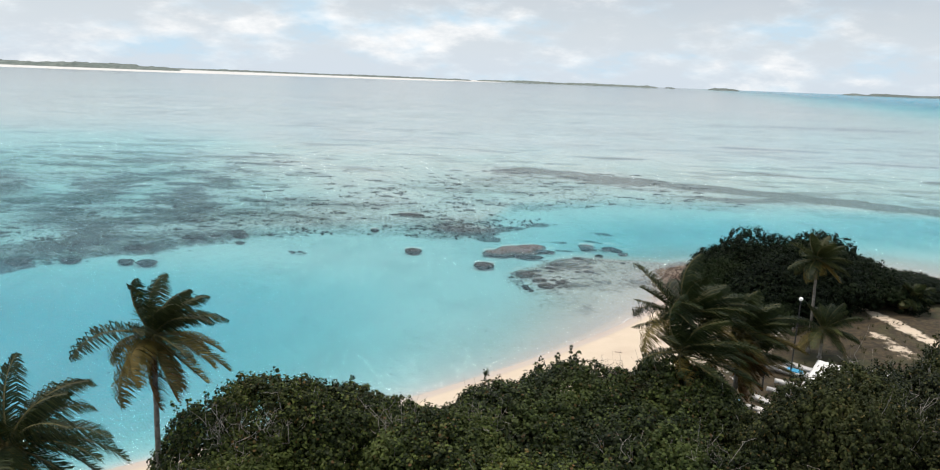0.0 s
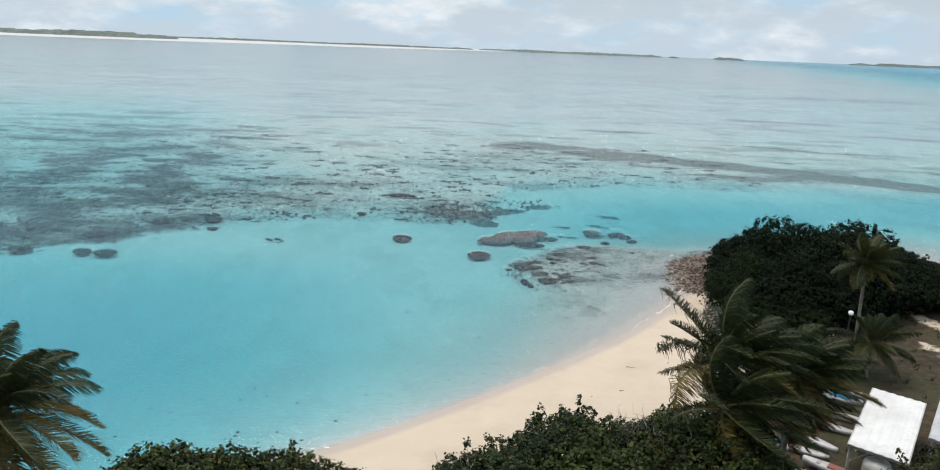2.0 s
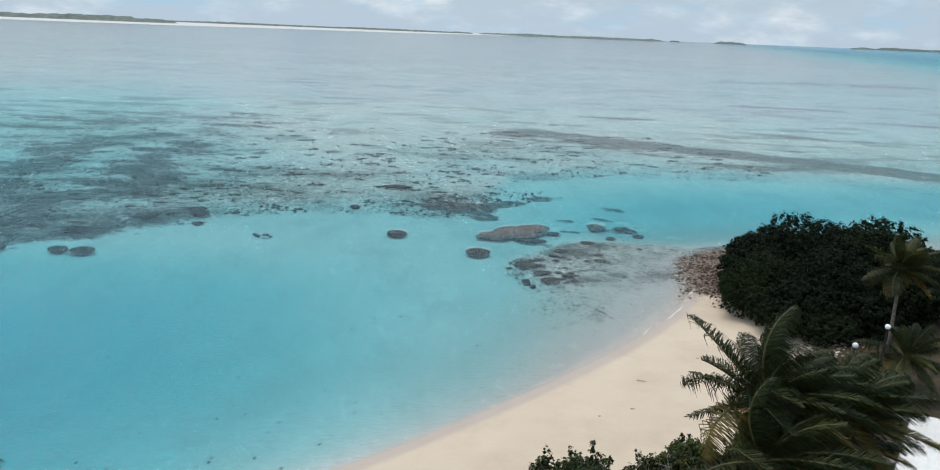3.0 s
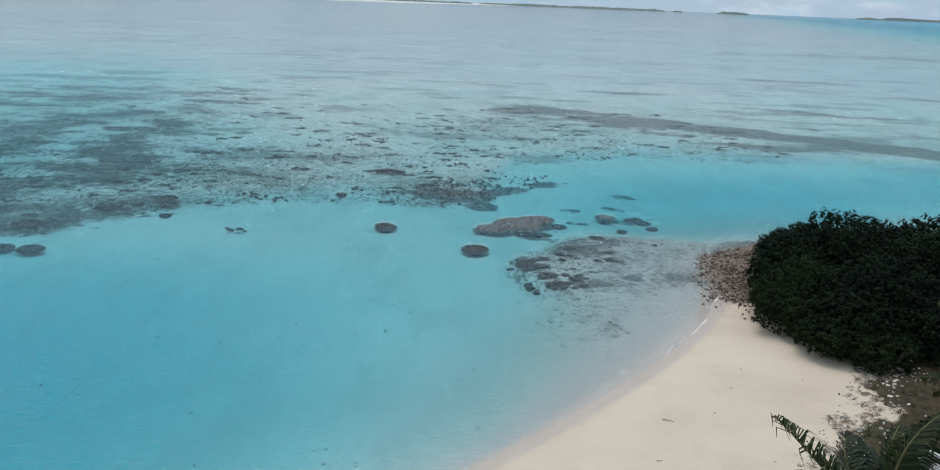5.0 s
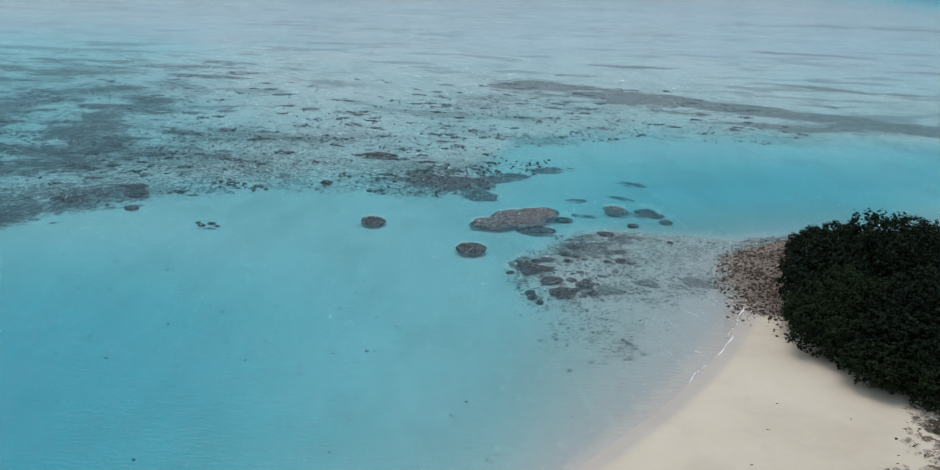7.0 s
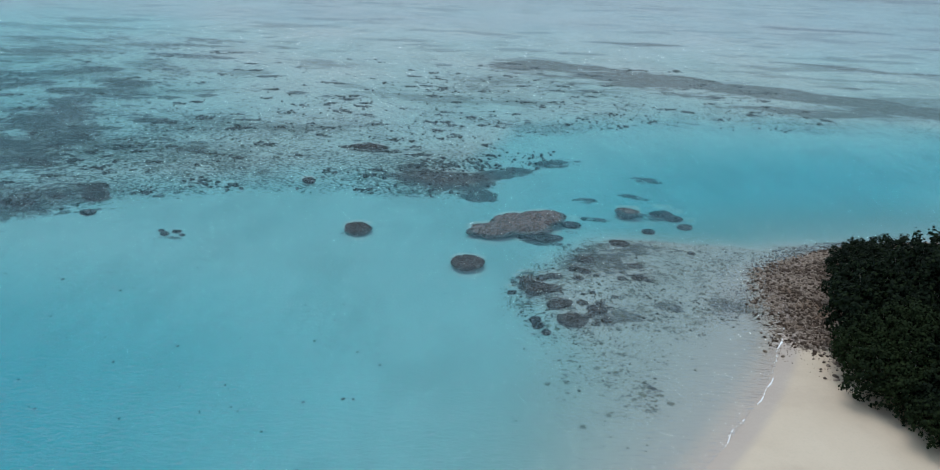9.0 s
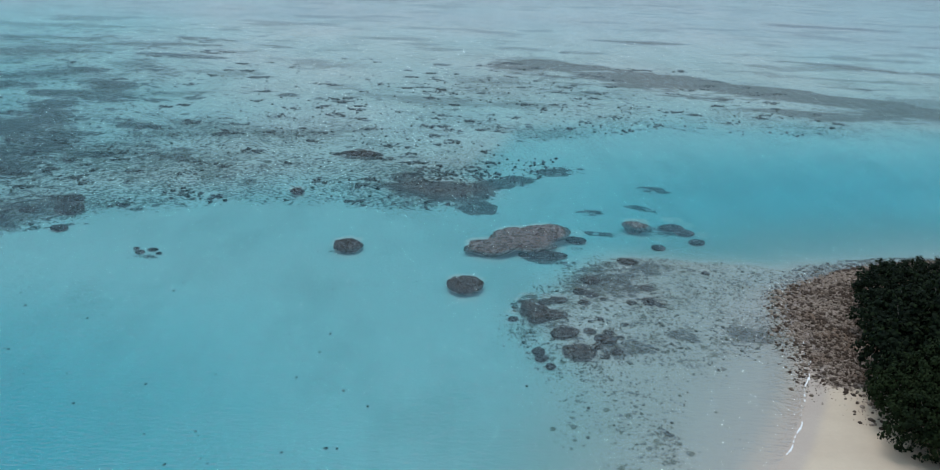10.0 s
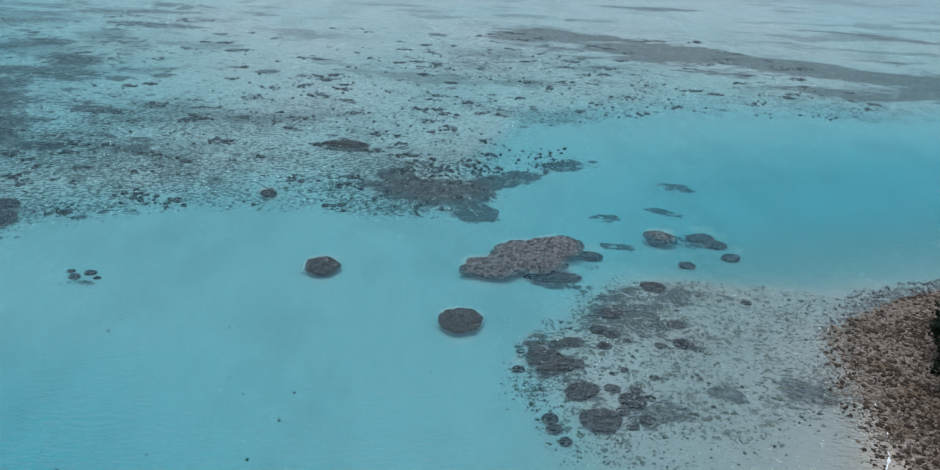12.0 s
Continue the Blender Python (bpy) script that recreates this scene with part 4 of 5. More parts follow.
def frond(rng, turn, rise, length, sag, wind, leaflet, dead=False):
    """One feather-shaped leaf from the origin: the line of its stalk, and its leaflets."""
    d = np.array((math.cos(turn) * math.cos(rise), math.sin(turn) * math.cos(rise), math.sin(rise)))
    n = 15
    pts, step = [np.zeros(3)], length / (n - 1)
    for k in range(n - 1):
        t = k / (n - 1)
        d = d + np.array((0, 0, -1)) * sag * step * (0.35 + t) + WIND * wind * step * (0.3 + 0.9 * t)
        d = d / np.linalg.norm(d)
        pts.append(pts[-1] + d * step)
    pts = np.array(pts)
    stalk = tube(pts, np.linspace(0.045, 0.010, n), 5)
    count = 104
    t = np.repeat(np.linspace(0.12, 0.995, count), 2)
    sign = np.tile((1.0, -1.0), count)
    t = t + rng.uniform(-0.006, 0.006, len(t))
    at = np.stack([np.interp(t * (n - 1), np.arange(n), pts[:, c]) for c in range(3)], 1)
    tang = np.gradient(pts, axis=0)
    tang = np.stack([np.interp(t * (n - 1), np.arange(n), tang[:, c]) for c in range(3)], 1)
    tang /= np.linalg.norm(tang, axis=1)[:, None]
    side = np.cross(tang, (0, 0, 1.0))
    side /= np.linalg.norm(side, axis=1)[:, None] + 1e-6
    up = np.cross(side, tang)
    long = leaflet * np.clip(np.sin(np.pi * np.clip(0.12 + 0.86 * t, 0, 1)) ** 0.6, 0.25, 1) * rng.uniform(0.8, 1.1, len(t))
    long *= np.where(rng.rand(len(t)) < (0.4 if dead else 0.1), rng.uniform(0.15, 0.6, len(t)), 1.0)
    blown = min(1.4, wind * 3.0)
    go = side * sign[:, None] * 0.75 + tang * 0.6 + up * 0.12 + WIND * 0.45 * blown + rng.normal(scale=0.13, size=(len(t), 3))
    go /= np.linalg.norm(go, axis=1)[:, None]
    hang = go * 0.6 + np.array((0, 0, -1.0)) * (1.3 if dead else 1.05) + WIND * 0.7 * blown
    hang /= np.linalg.norm(hang, axis=1)[:, None]
    w = 0.017 if not dead else 0.015
    a0, a1 = at - tang * w, at + tang * w
    mid = at + go * (long * 0.5)[:, None]
    b0, b1 = mid - tang * w * 0.95, mid + tang * w * 0.95
    tip = mid + hang * (long * 0.5)[:, None]
    c0, c1 = tip - tang * 0.004, tip + tang * 0.004
    v = np.stack([a0, a1, b1, b0, c1, c0], 1).reshape(-1, 3)
    base = np.arange(len(t))[:, None] * 6
    faces = np.concatenate([base + (0, 1, 2, 3), base + (3, 2, 4, 5)])
    return stalk, (v, faces)


def coconut_palm(seed, foot, top, label, fronds=22, length=3.6, old=0.3, dead=0.12, wind=0.16, nuts=6, upright=0.9, leaflet=0.82, sag=1.0, spread=118, ragged=()):
    rng = np.random.RandomState(seed)
    thing = empty("coconut_palm", (foot[0], foot[1], ground_at(foot[0], foot[1])))
    rise = np.array(top) - np.array(thing.matrix_world.translation)
    t = np.linspace(0, 1, 26)
    line = np.stack([rise[0] * t ** 1.5, rise[1] * t ** 1.5, rise[2] * t], 1)
    ringed = (np.interp(t, (0, 0.08, 1), (0.17, 0.105, 0.075))) * (1 + 0.07 * (np.arange(26) % 2))
    v, f = tube(line, ringed, 10)
    part("trunk", np_mesh("trunk", v, f, MAT["bark"], True), thing, "ringed grey palm trunk")
    for k in range(fronds):
        q = (k + 0.5) / fronds
        turn = k * 2.399 + rng.uniform(-0.25, 0.25)
        high = radians(84 - spread * q ** 0.9) * upright + rng.uniform(-0.12, 0.12)
        kind = "frond_dead" if q > 1 - dead else "frond_old" if q > 1 - old - dead else "frond"
        if kind == "frond_dead":
            high = radians(rng.uniform(-80, -58))
        stalk, blades = frond(rng, turn, high, length * rng.uniform(0.82, 1.1) * (0.8 if q < 0.1 else 1), (0.24 + 0.22 * q + rng.uniform(0, 0.1)) * sag, wind * rng.uniform(0.6, 1.4), leaflet, kind == "frond_dead")
        leaf = part("frond", np_mesh("frond", *blades, MAT[kind]), thing, {"frond_dead": "dry brown hanging frond", "frond_old": "yellowing frond"}.get(kind, ""))
        leaf.location = tuple(rise)
        rib = part("rib", np_mesh("rib", *stalk, MAT["stalk"], True), leaf)
    for turn, high, long in ragged:
        stalk, blades = frond(rng, radians(turn), radians(high), long, 0.12, 0.0, leaflet * 0.45, True)
        leaf = part("frond", np_mesh("frond", *blades, MAT["frond"]), thing, "torn frond with short ragged leaflets")
        leaf.location = tuple(rise)
        part("rib", np_mesh("rib", *stalk, MAT["stalk"], True), leaf)
    bm = bmesh.new()
    for k in range(nuts):
        a = rng.uniform(0, 6.28)
        bmesh.ops.create_uvsphere(bm, u_segments=8, v_segments=6, radius=0.13, matrix=Matrix.Translation((math.cos(a) * 0.24, math.sin(a) * 0.24, -0.22 + rng.uniform(-0.12, 0.1))) @ Matrix.Diagonal((1, 1, 1.25, 1)))
    if nuts:
        ob = part("coconuts", bm_mesh("coconuts", bm, MAT["frond_old"], True), thing, "cluster of coconuts")
        ob.location = tuple(rise)
    else:
        bm.free()
    return tagged(thing, label, "palm tree", group="coconut palms")


coconut_palm(31, (-10.5, 21.6), (-10.35, 21.6, 10.0), "tall coconut palm with wind-bent fronds and orange dead leaves", 28, 2.6, 0.36, 0.16, 0.62, leaflet=0.80, sag=1.5, spread=128)
coconut_palm(32, (-13.0, 16.6), (-12.1, 16.6, 8.6), "coconut palm with dark green wind-blown fronds", 30, 3.0, 0.1, 0.08, 0.34, leaflet=0.82, sag=1.5)
coconut_palm(33, (9.2, 28.6), (9.4, 28.4, 9.1), "wind-swept coconut palm with upright fronds", 26, 3.0, 0.12, 0.0, 0.62, leaflet=0.92, spread=66, ragged=((172, 22, 2.3), (188, -4, 2.4), (150, 48, 2.2)))
coconut_palm(34, (8.6, 27.0), (8.9, 26.9, 8.1), "wind-swept coconut palm with ragged drooping fronds", 30, 3.2, 0.16, 0.22, 1.05, leaflet=0.95, sag=1.3)
coconut_palm(39, (12.2, 29.6), (12.4, 29.5, 8.2), "wind-swept coconut palm with brown hanging fronds", 28, 2.5, 0.15, 0.25, 0.95, leaflet=0.92, sag=1.1, spread=105)
coconut_palm(38, (12.9, 31.2), (13.1, 31.2, 6.4), "low wind-swept coconut palm beside the boats", 26, 2.2, 0.15, 0.2, 0.75, leaflet=0.85)
coconut_palm(35, (23.4, 45.7), (23.14, 45.7, 7.8), "slim coconut palm in front of dark trees", 26, 2.1, 0.12, 0.0, 0.5)
coconut_palm(36, (23.7, 44.6), (23.7, 44.6, 3.3), "young coconut palm with long low fronds", 20, 2.5, 0.2, 0.0, 0.24, 0)
coconut_palm(37, (35.5, 54.5), (35.5, 54.5, 3.0), "young coconut palm at the edge of the clearing", 18, 1.5, 0.1, 0.0, 0.24, 0)


# ---------------------------------------------------------------- coral heads in the lagoon
def coral_head(x, y, rx, ry, top, label, seed, rough=0.16, material="coral"):
    """A massive coral that stands on the bed, its sides undercut and its top knobbly."""
    bed = ground_at(x, y)
    bm = bmesh.new()
    bmesh.ops.create_icosphere(bm, subdivisions=5 if max(rx, ry) > 0.9 else 4, radius=1.0)
    rim = top - min(0.24, 0.6 * (top - bed))      # the sides below it are undercut
    for v in bm.verts:
        c = v.co.copy()
        q = Vector((c.x * rx * 0.9, c.y * ry * 0.9, c.z)) + Vector((seed * 7.3, seed * 3.1, 0))
        n = noise.fractal(q * 0.9, 1.0, 2.0, 4) * rough + noise.fractal(q * 3.6, 1.0, 2.0, 3) * 0.16 + noise.noise(q * 8.0) * 0.11
        edge = 1 + noise.fractal(q * 0.9, 1.0, 2.0, 3) * rough * 0.8 + noise.noise(q * 3.4) * 0.09 + 0.22 * noise.noise(q * 0.6)
        if c.z >= 0:
            v.co = Vector((c.x * rx * edge, c.y * ry * edge, rim + c.z ** 0.9 * (top - rim) * (1 + n)))
        else:
            foot = (1 - 0.4 * min(1.0, -c.z * 1.6)) * (0 if c.z < -0.98 else 1) / max(0.02, math.hypot(c.x, c.y))
            v.co = Vector((c.x * foot * rx * edge, c.y * foot * ry * edge, rim + min(1.0, -c.z * 1.3) * (bed - 0.1 - rim)))
        v.co.z = min(v.co.z, top + 0.06 * n) - (0.16 * abs(noise.noise(q * 2.7)) + 0.10 * abs(noise.noise(q * 6.1)) if c.z > 0 else 0)
    ob = new("coral_head", bm_mesh("coral_head", bm, MAT[material], True))
    ob.location = (x, y, 0)
    return tagged(ob, label, "coral head", group="coral heads")


HEAD = "round brown coral head under shallow turquoise water"
NAMED = ("large round dark brown coral head near the surface", HEAD, "broad pinkish brown coral mass close under the surface", "pale pinkish coral mass breaking the surface", "dark low coral mass beside a broad one",
         "low dark coral ridge on the sandy bed", "dark coral head on the reef flat", "small dark coral head at the edge of the reef flat")
for k, (x, y, rx, ry, top) in enumerate(HEADS):
    coral_head(x, y, rx, ry, top, NAMED[k] if k < len(NAMED) else HEAD, k + 1, 0.16 if k < 2 else 0.3, "coral_pink" if k in (2, 3, 4, 8) else "coral")
for k, (x, y, rx, ry, top) in enumerate(((5.1, 64.0, 0.4, 0.3, -0.12), (5.2, 63.4, 0.34, 0.2, -0.18), (5.6, 62.7, 0.28, 0.2, -0.15),
                                        (-27.6, 80.2, 1.0, 0.9, -0.08), (-28.6, 82.2, 0.9, 0.7, -0.14), (-40.2, 67.1, 1.0, 0.8, -0.16), (-34.6, 67.2, 0.8, 0.7, -0.16), (-32.4, 67.0, 0.95, 0.75, -0.12), (-26.5, 77.0, 0.6, 0.45, -0.25),
                                        (-32.3, 78.2, 1.1, 0.7, -0.15), (-36.3, 72.9, 1.4, 0.9, -0.12), (-44.5, 65.8, 1.3, 0.9, -0.15), (-30.3, 79.8, 0.6, 0.5, -0.2), (-19.6, 73.9, 0.30, 0.22, -0.4), (-19.0, 74.4, 0.36, 0.25, -0.4), (-20.1, 74.5, 0.24, 0.2, -0.45), (-18.4, 73.9, 0.2, 0.15, -0.45), (-11.3, 96.0, 0.45, 0.35, -0.1))):
    coral_head(x, y, rx, ry, top, HEAD, 20 + k, 0.24)
SHELF_HEAD = "dark knobbly coral boulder on the shallow sandy shelf"
for k, (x, y, r) in enumerate(BOULDERS):
    coral_head(x, y, r, r * 0.82, min(-0.01, ground_at(x, y) + r * 0.4), SHELF_HEAD, 40 + k, 0.5, "coral_shelf")


def lumps(name, rng, x, y, r, tall, material, label, category, squash=0.75, lift=0.0):
    """Many small stones in one mesh: low five- to six-sided knobs standing on the ground."""
    n, sides = len(x), 6
    z = height(x, y) + lift
    a = np.linspace(0, 2 * np.pi, sides, endpoint=False)[None, :] + rng.uniform(0, 6.28, n)[:, None]
    long = rng.uniform(squash, 1.3, n)
    turn = rng.uniform(0, 6.28, n)

    def ring(scale, up, jitter):
        rr = r[:, None] * scale * rng.uniform(1 - jitter, 1 + jitter, (n, sides))
        u, v = rr * np.cos(a) * long[:, None], rr * np.sin(a)
        return np.stack([x[:, None] + u * np.cos(turn)[:, None] - v * np.sin(turn)[:, None], y[:, None] + u * np.sin(turn)[:, None] + v * np.cos(turn)[:, None],
                         z[:, None] + r[:, None] * tall * up * rng.uniform(0.8, 1.2, (n, sides))], -1)
    low, mid = ring(1.0, -0.25, 0.25), ring(0.92, 0.6, 0.25)
    top = ring(0.45, 1.0, 0.3)
    v = np.concatenate([low, mid, top], 1).reshape(-1, 3)
    base = np.arange(n)[:, None, None] * sides * 3
    j = np.arange(sides)
    k = (j + 1) % sides
    quads = np.stack([j, k, k + sides, j + sides], -1)
    quads = np.concatenate([quads, quads + sides, [[12, 13, 14, 15], [12, 15, 16, 17]]])
    faces = (base + quads[None]).reshape(-1, 4)
    return tagged(new(name, np_mesh(name, v, faces, material)), label, category, kind="stuff")


def scatter(rng, n, x0, x1, y0, y1, chance):
    x, y = rng.uniform(x0, x1, n), rng.uniform(y0, y1, n)
    ok = rng.rand(n) < chance(x, y)
    return x[ok], y[ok]


def build_lumps():
    rng = np.random.RandomState(5)
    # pebbles and dead coral on the shelf off the point
    x, y = scatter(rng, 170000, 2, 36, 58, 79, lambda x, y: np.clip((shelf(x, y) * (0.30 + 0.5 * np.clip(waves(x, y, 4.0, 61), -0.3, 1)) + 0.16 * blob(x, y, 8.4, 58.6, 2.6, 4.4, -10) + 0.6 * blob(x, y, 9.6, 57.0, 0.9, 1.4, -20)) * (inland(x, y) < -0.1) * 0.6, 0, 1))
    r = 0.012 + 0.045 * rng.rand(len(x)) ** 3 + 0.06 * (rng.rand(len(x)) < 0.02)
    lumps("shelf_pebbles", rng, x, y, r, 0.7, MAT["shelf_bits"], "scattered dead coral pebbles on the shallow sandy shelf", "pebbles")
    # broken coral on the flat
    x, y = scatter(rng, 60000, -58, 40, 64, 135, lambda x, y: np.clip(reef_density(x, y) - 0.1, 0, 1) * smooth(reef_edge(x, y), -1, 1) * (0.25 + 0.5 * np.clip(waves(x, y, 6, 71), 0, 1)))
    r = 0.03 + 0.15 * rng.rand(len(x)) ** 5
    lumps("reef_corals", rng, x, y, r, 0.9, MAT["coral_bits"], "countless small corals and dead coral on the reef flat", "coral")
    # darker clumps, each of a dozen corals
    cx, cy = scatter(rng, 2600, -60, 45, 66, 150, lambda x, y: np.clip(reef_density(x, y), 0, 1) * smooth(reef_edge(x, y), -1, 2) * 0.28)
    each = rng.randint(6, 20, len(cx))
    wide = np.repeat(rng.uniform(0.3, 1.0, len(cx)), each)
    x, y = np.repeat(cx, each) + rng.normal(size=each.sum()) * wide * 0.8, np.repeat(cy, each) + rng.normal(size=each.sum()) * wide * 0.45
    r = 0.10 + 0.16 * rng.rand(len(x)) ** 2
    lumps("coral_clumps", rng, x, y, r, 0.55, MAT["coral_dark"], "dark clumps of living coral on the reef flat", "coral")
    # coral in the tongue
    x, y = scatter(rng, 9000, -8, 13, 83, 99, lambda x, y: np.maximum(blob(x, y, -1.5, 89, 4.8, 4.2, 20), 0.8 * blob(x, y, 4.5, 94, 5.5, 2.6, 35)) * (0.15 + 0.4 * np.clip(waves(x, y, 4, 72), 0, 1)))
    r = 0.04 + 0.15 * rng.rand(len(x)) ** 4
    lumps("reef_tongue_corals", rng, x, y, r, 1.0, MAT["tongue_bits"], "dense brown corals on a tongue of the reef", "coral")
    # lone bits on the lagoon bed
    x, y = scatter(rng, 3000, -30, 14, 34, 72, lambda x, y: np.where(inland(x, y) < -1.5, 0.16 + 0.35 * (inland(x, y) > -7), 0))
    r = 0.02 + 0.075 * rng.rand(len(x)) ** 4
    lumps("bed_pebbles", rng, x, y, r, 0.5, MAT["weed"], "few dark bits of weed and coral on white sand", "pebbles")
    # shreds of weed washed along the edge
    x, y = scatter(rng, 40000, -22, 14, 26, 56, lambda x, y: 0.22 * np.exp(-((inland(x, y) + 2.9 + 1.1 * waves(x, y, 5, 91)) / 1.5) ** 2) * np.clip(waves(x, y, 3.5, 92), 0, 1) * (1 - 0.7 * smooth(x, 2, 8)))
    r = 0.018 + 0.05 * rng.rand(len(x)) ** 3
    lumps("weed_shreds", rng, x, y, r, 0.35, MAT["weed"], "dark shreds of weed in the shallows along the beach", "seaweed", 0.3)
    # the bank of rubble round the point
    def bank(x, y):
        sd = inland(x, y)
        return smooth(x, 15.8, 19.8) * smooth(y + 1.2 * waves(x, y, 4, 8) + 0.5 * (x - 18), 57.5, 64.5) ** 1.5 * smooth(sd, -2.2, -0.4) * (1 - smooth(sd, 5.5, 8.5))
    x, y = scatter(rng, 66000, 16, 34, 58, 78, lambda x, y: bank(x, y) * 0.8)
    r = 0.02 + 0.10 * rng.rand(len(x)) ** 5
    lumps("coral_rubble", rng, x, y, r, 0.8, MAT["rubble"], "bank of bleached and brown coral rubble on the point", "rubble")
    # bleached stones where the beach meets the scrub, and the dark line of husks that the sea left
    def edge(x, y):
        return inland(x, y) + 0.9 * waves(x, y, 3, 77) - SCRUB
    x, y = scatter(rng, 30000, -14, 27, 28, 56, lambda x, y: (0.10 + 0.45 * smooth(x, 13, 17)) * np.exp(-((edge(x, y) - 0.3) / 0.75) ** 2))
    r = 0.025 + 0.075 * rng.rand(len(x)) ** 2
    lumps("beach_stones", rng, x, y, r, 0.6, MAT["bleached"], "bleached coral stones along the edge of the scrub", "stones")
    x, y = scatter(rng, 26000, -14, 27, 28, 56, lambda x, y: 0.5 * np.exp(-((inland(x, y) + 0.5 * waves(x, y, 4, 78) - SCRUB + 1.3) / 0.28) ** 2) * np.clip(0.4 + waves(x, y, 1.6, 79), 0, 1))
    r = 0.02 + 0.05 * rng.rand(len(x)) ** 2
    lumps("drift_line", rng, x, y, r, 0.4, MAT["husk"], "line of dark husks and leaves washed up on the sand", "beach litter", 0.3)


def build_grass():
    """Thin tufts of grass at the edge of the scrub and in the clearing."""
    rng = np.random.RandomState(19)
    x, y = scatter(rng, 5200, -14, 34, 26, 54, lambda x, y: 0.5 * smooth(inland(x, y), SCRUB - 0.9, SCRUB + 0.6) * np.clip(0.25 + waves(x, y, 3, 83), 0, 1))
    each = 12
    n = len(x) * each
    foot = np.stack([np.repeat(x, each), np.repeat(y, each), np.repeat(height(x, y), each)], 1) + rng.normal(size=(n, 3)) * (0.05, 0.05, 0.0)
    lean = rng.normal(scale=0.35, size=(n, 3)) * (1, 1, 0) + (0.12, 0, 1)
    tall = rng.uniform(0.12, 0.42, n)[:, None]
    side = np.cross(lean, rng.normal(size=(n, 3)))
    side *= 0.009 / (np.linalg.norm(side, axis=1)[:, None] + 1e-6)
    mid, tip = foot + lean * tall * 0.6, foot + (lean + (0.25, 0.05, -0.2)) * tall
    v = np.stack([foot - side, foot + side, mid + side * 0.8, mid - side * 0.8, tip + side * 0.1, tip - side * 0.1], 1).reshape(-1, 3)
    q = np.arange(n)[:, None] * 6
    tagged(new("grass", np_mesh("grass", v, np.concatenate([q + (0, 1, 2, 3), q + (3, 2, 4, 5)]), MAT["grass"])), "thin dry green grass on brown litter", "grass", kind="stuff")


build_grass()
build_lumps()


def build_foam():
    """The thin broken line of foam where small waves meet the sand."""
    rng = np.random.RandomState(8)
    p = SHORE[(SHORE[:, 1] > 50) & (SHORE[:, 1] < 66.5) & (SHORE[:, 0] < 21)]
    step = np.concatenate([[0], np.cumsum(np.hypot(*np.diff(p, axis=0).T))])
    t = np.arange(0, step[-1], 0.12)
    x, y = np.interp(t, step, p[:, 0]), np.interp(t, step, p[:, 1])
    tx, ty = np.gradient(x), np.gradient(y)
    ln = np.hypot(tx, ty)
    nx, ny = ty / ln, -tx / ln
    strength = smooth(t / step[-1], 0.02, 0.4) * (1 - smooth(t / step[-1], 0.93, 1.0))
    width = 0.036 * strength * np.clip(0.55 + 0.75 * np.sin(t * 2.3) * np.sin(t * 0.9 + 1) + rng.normal(scale=0.3, size=len(t)), 0, 2)
    off = 0.12 * np.sin(t * 0.8) + 0.05 * np.sin(t * 3.1) - 0.05
    a = np.stack([x + nx * (off - width), y + ny * (off - width), np.full(len(t), 0.012)], 1)
    b = np.stack([x + nx * off, y + ny * off, 0.012 + 0.03 * width / 0.09], 1)
    c = np.stack([x + nx * (off + width), y + ny * (off + width), np.full(len(t), 0.012)], 1)
    z = height(np.concatenate([a[:, 0], b[:, 0], c[:, 0]]), np.concatenate([a[:, 1], b[:, 1], c[:, 1]])).reshape(3, -1)
    for q, zz in zip((a, b, c), z):
        q[:, 2] = np.maximum(q[:, 2], zz + 0.01 + (0.04 if q is b else 0))
    v = np.concatenate([a, b, c])
    n = len(t)
    i = np.arange(n - 1)[width[:-1] > 0.02]
    faces = np.concatenate([np.stack([i, i + 1, i + 1 + n, i + n], -1), np.stack([i + n, i + 1 + n, i + 1 + 2 * n, i + 2 * n], -1)])
    tagged(new("foam", np_mesh("foam", v, faces, MAT["foam"], True)), "thin broken line of white foam along the beach", "foam", kind="stuff")


build_foam()


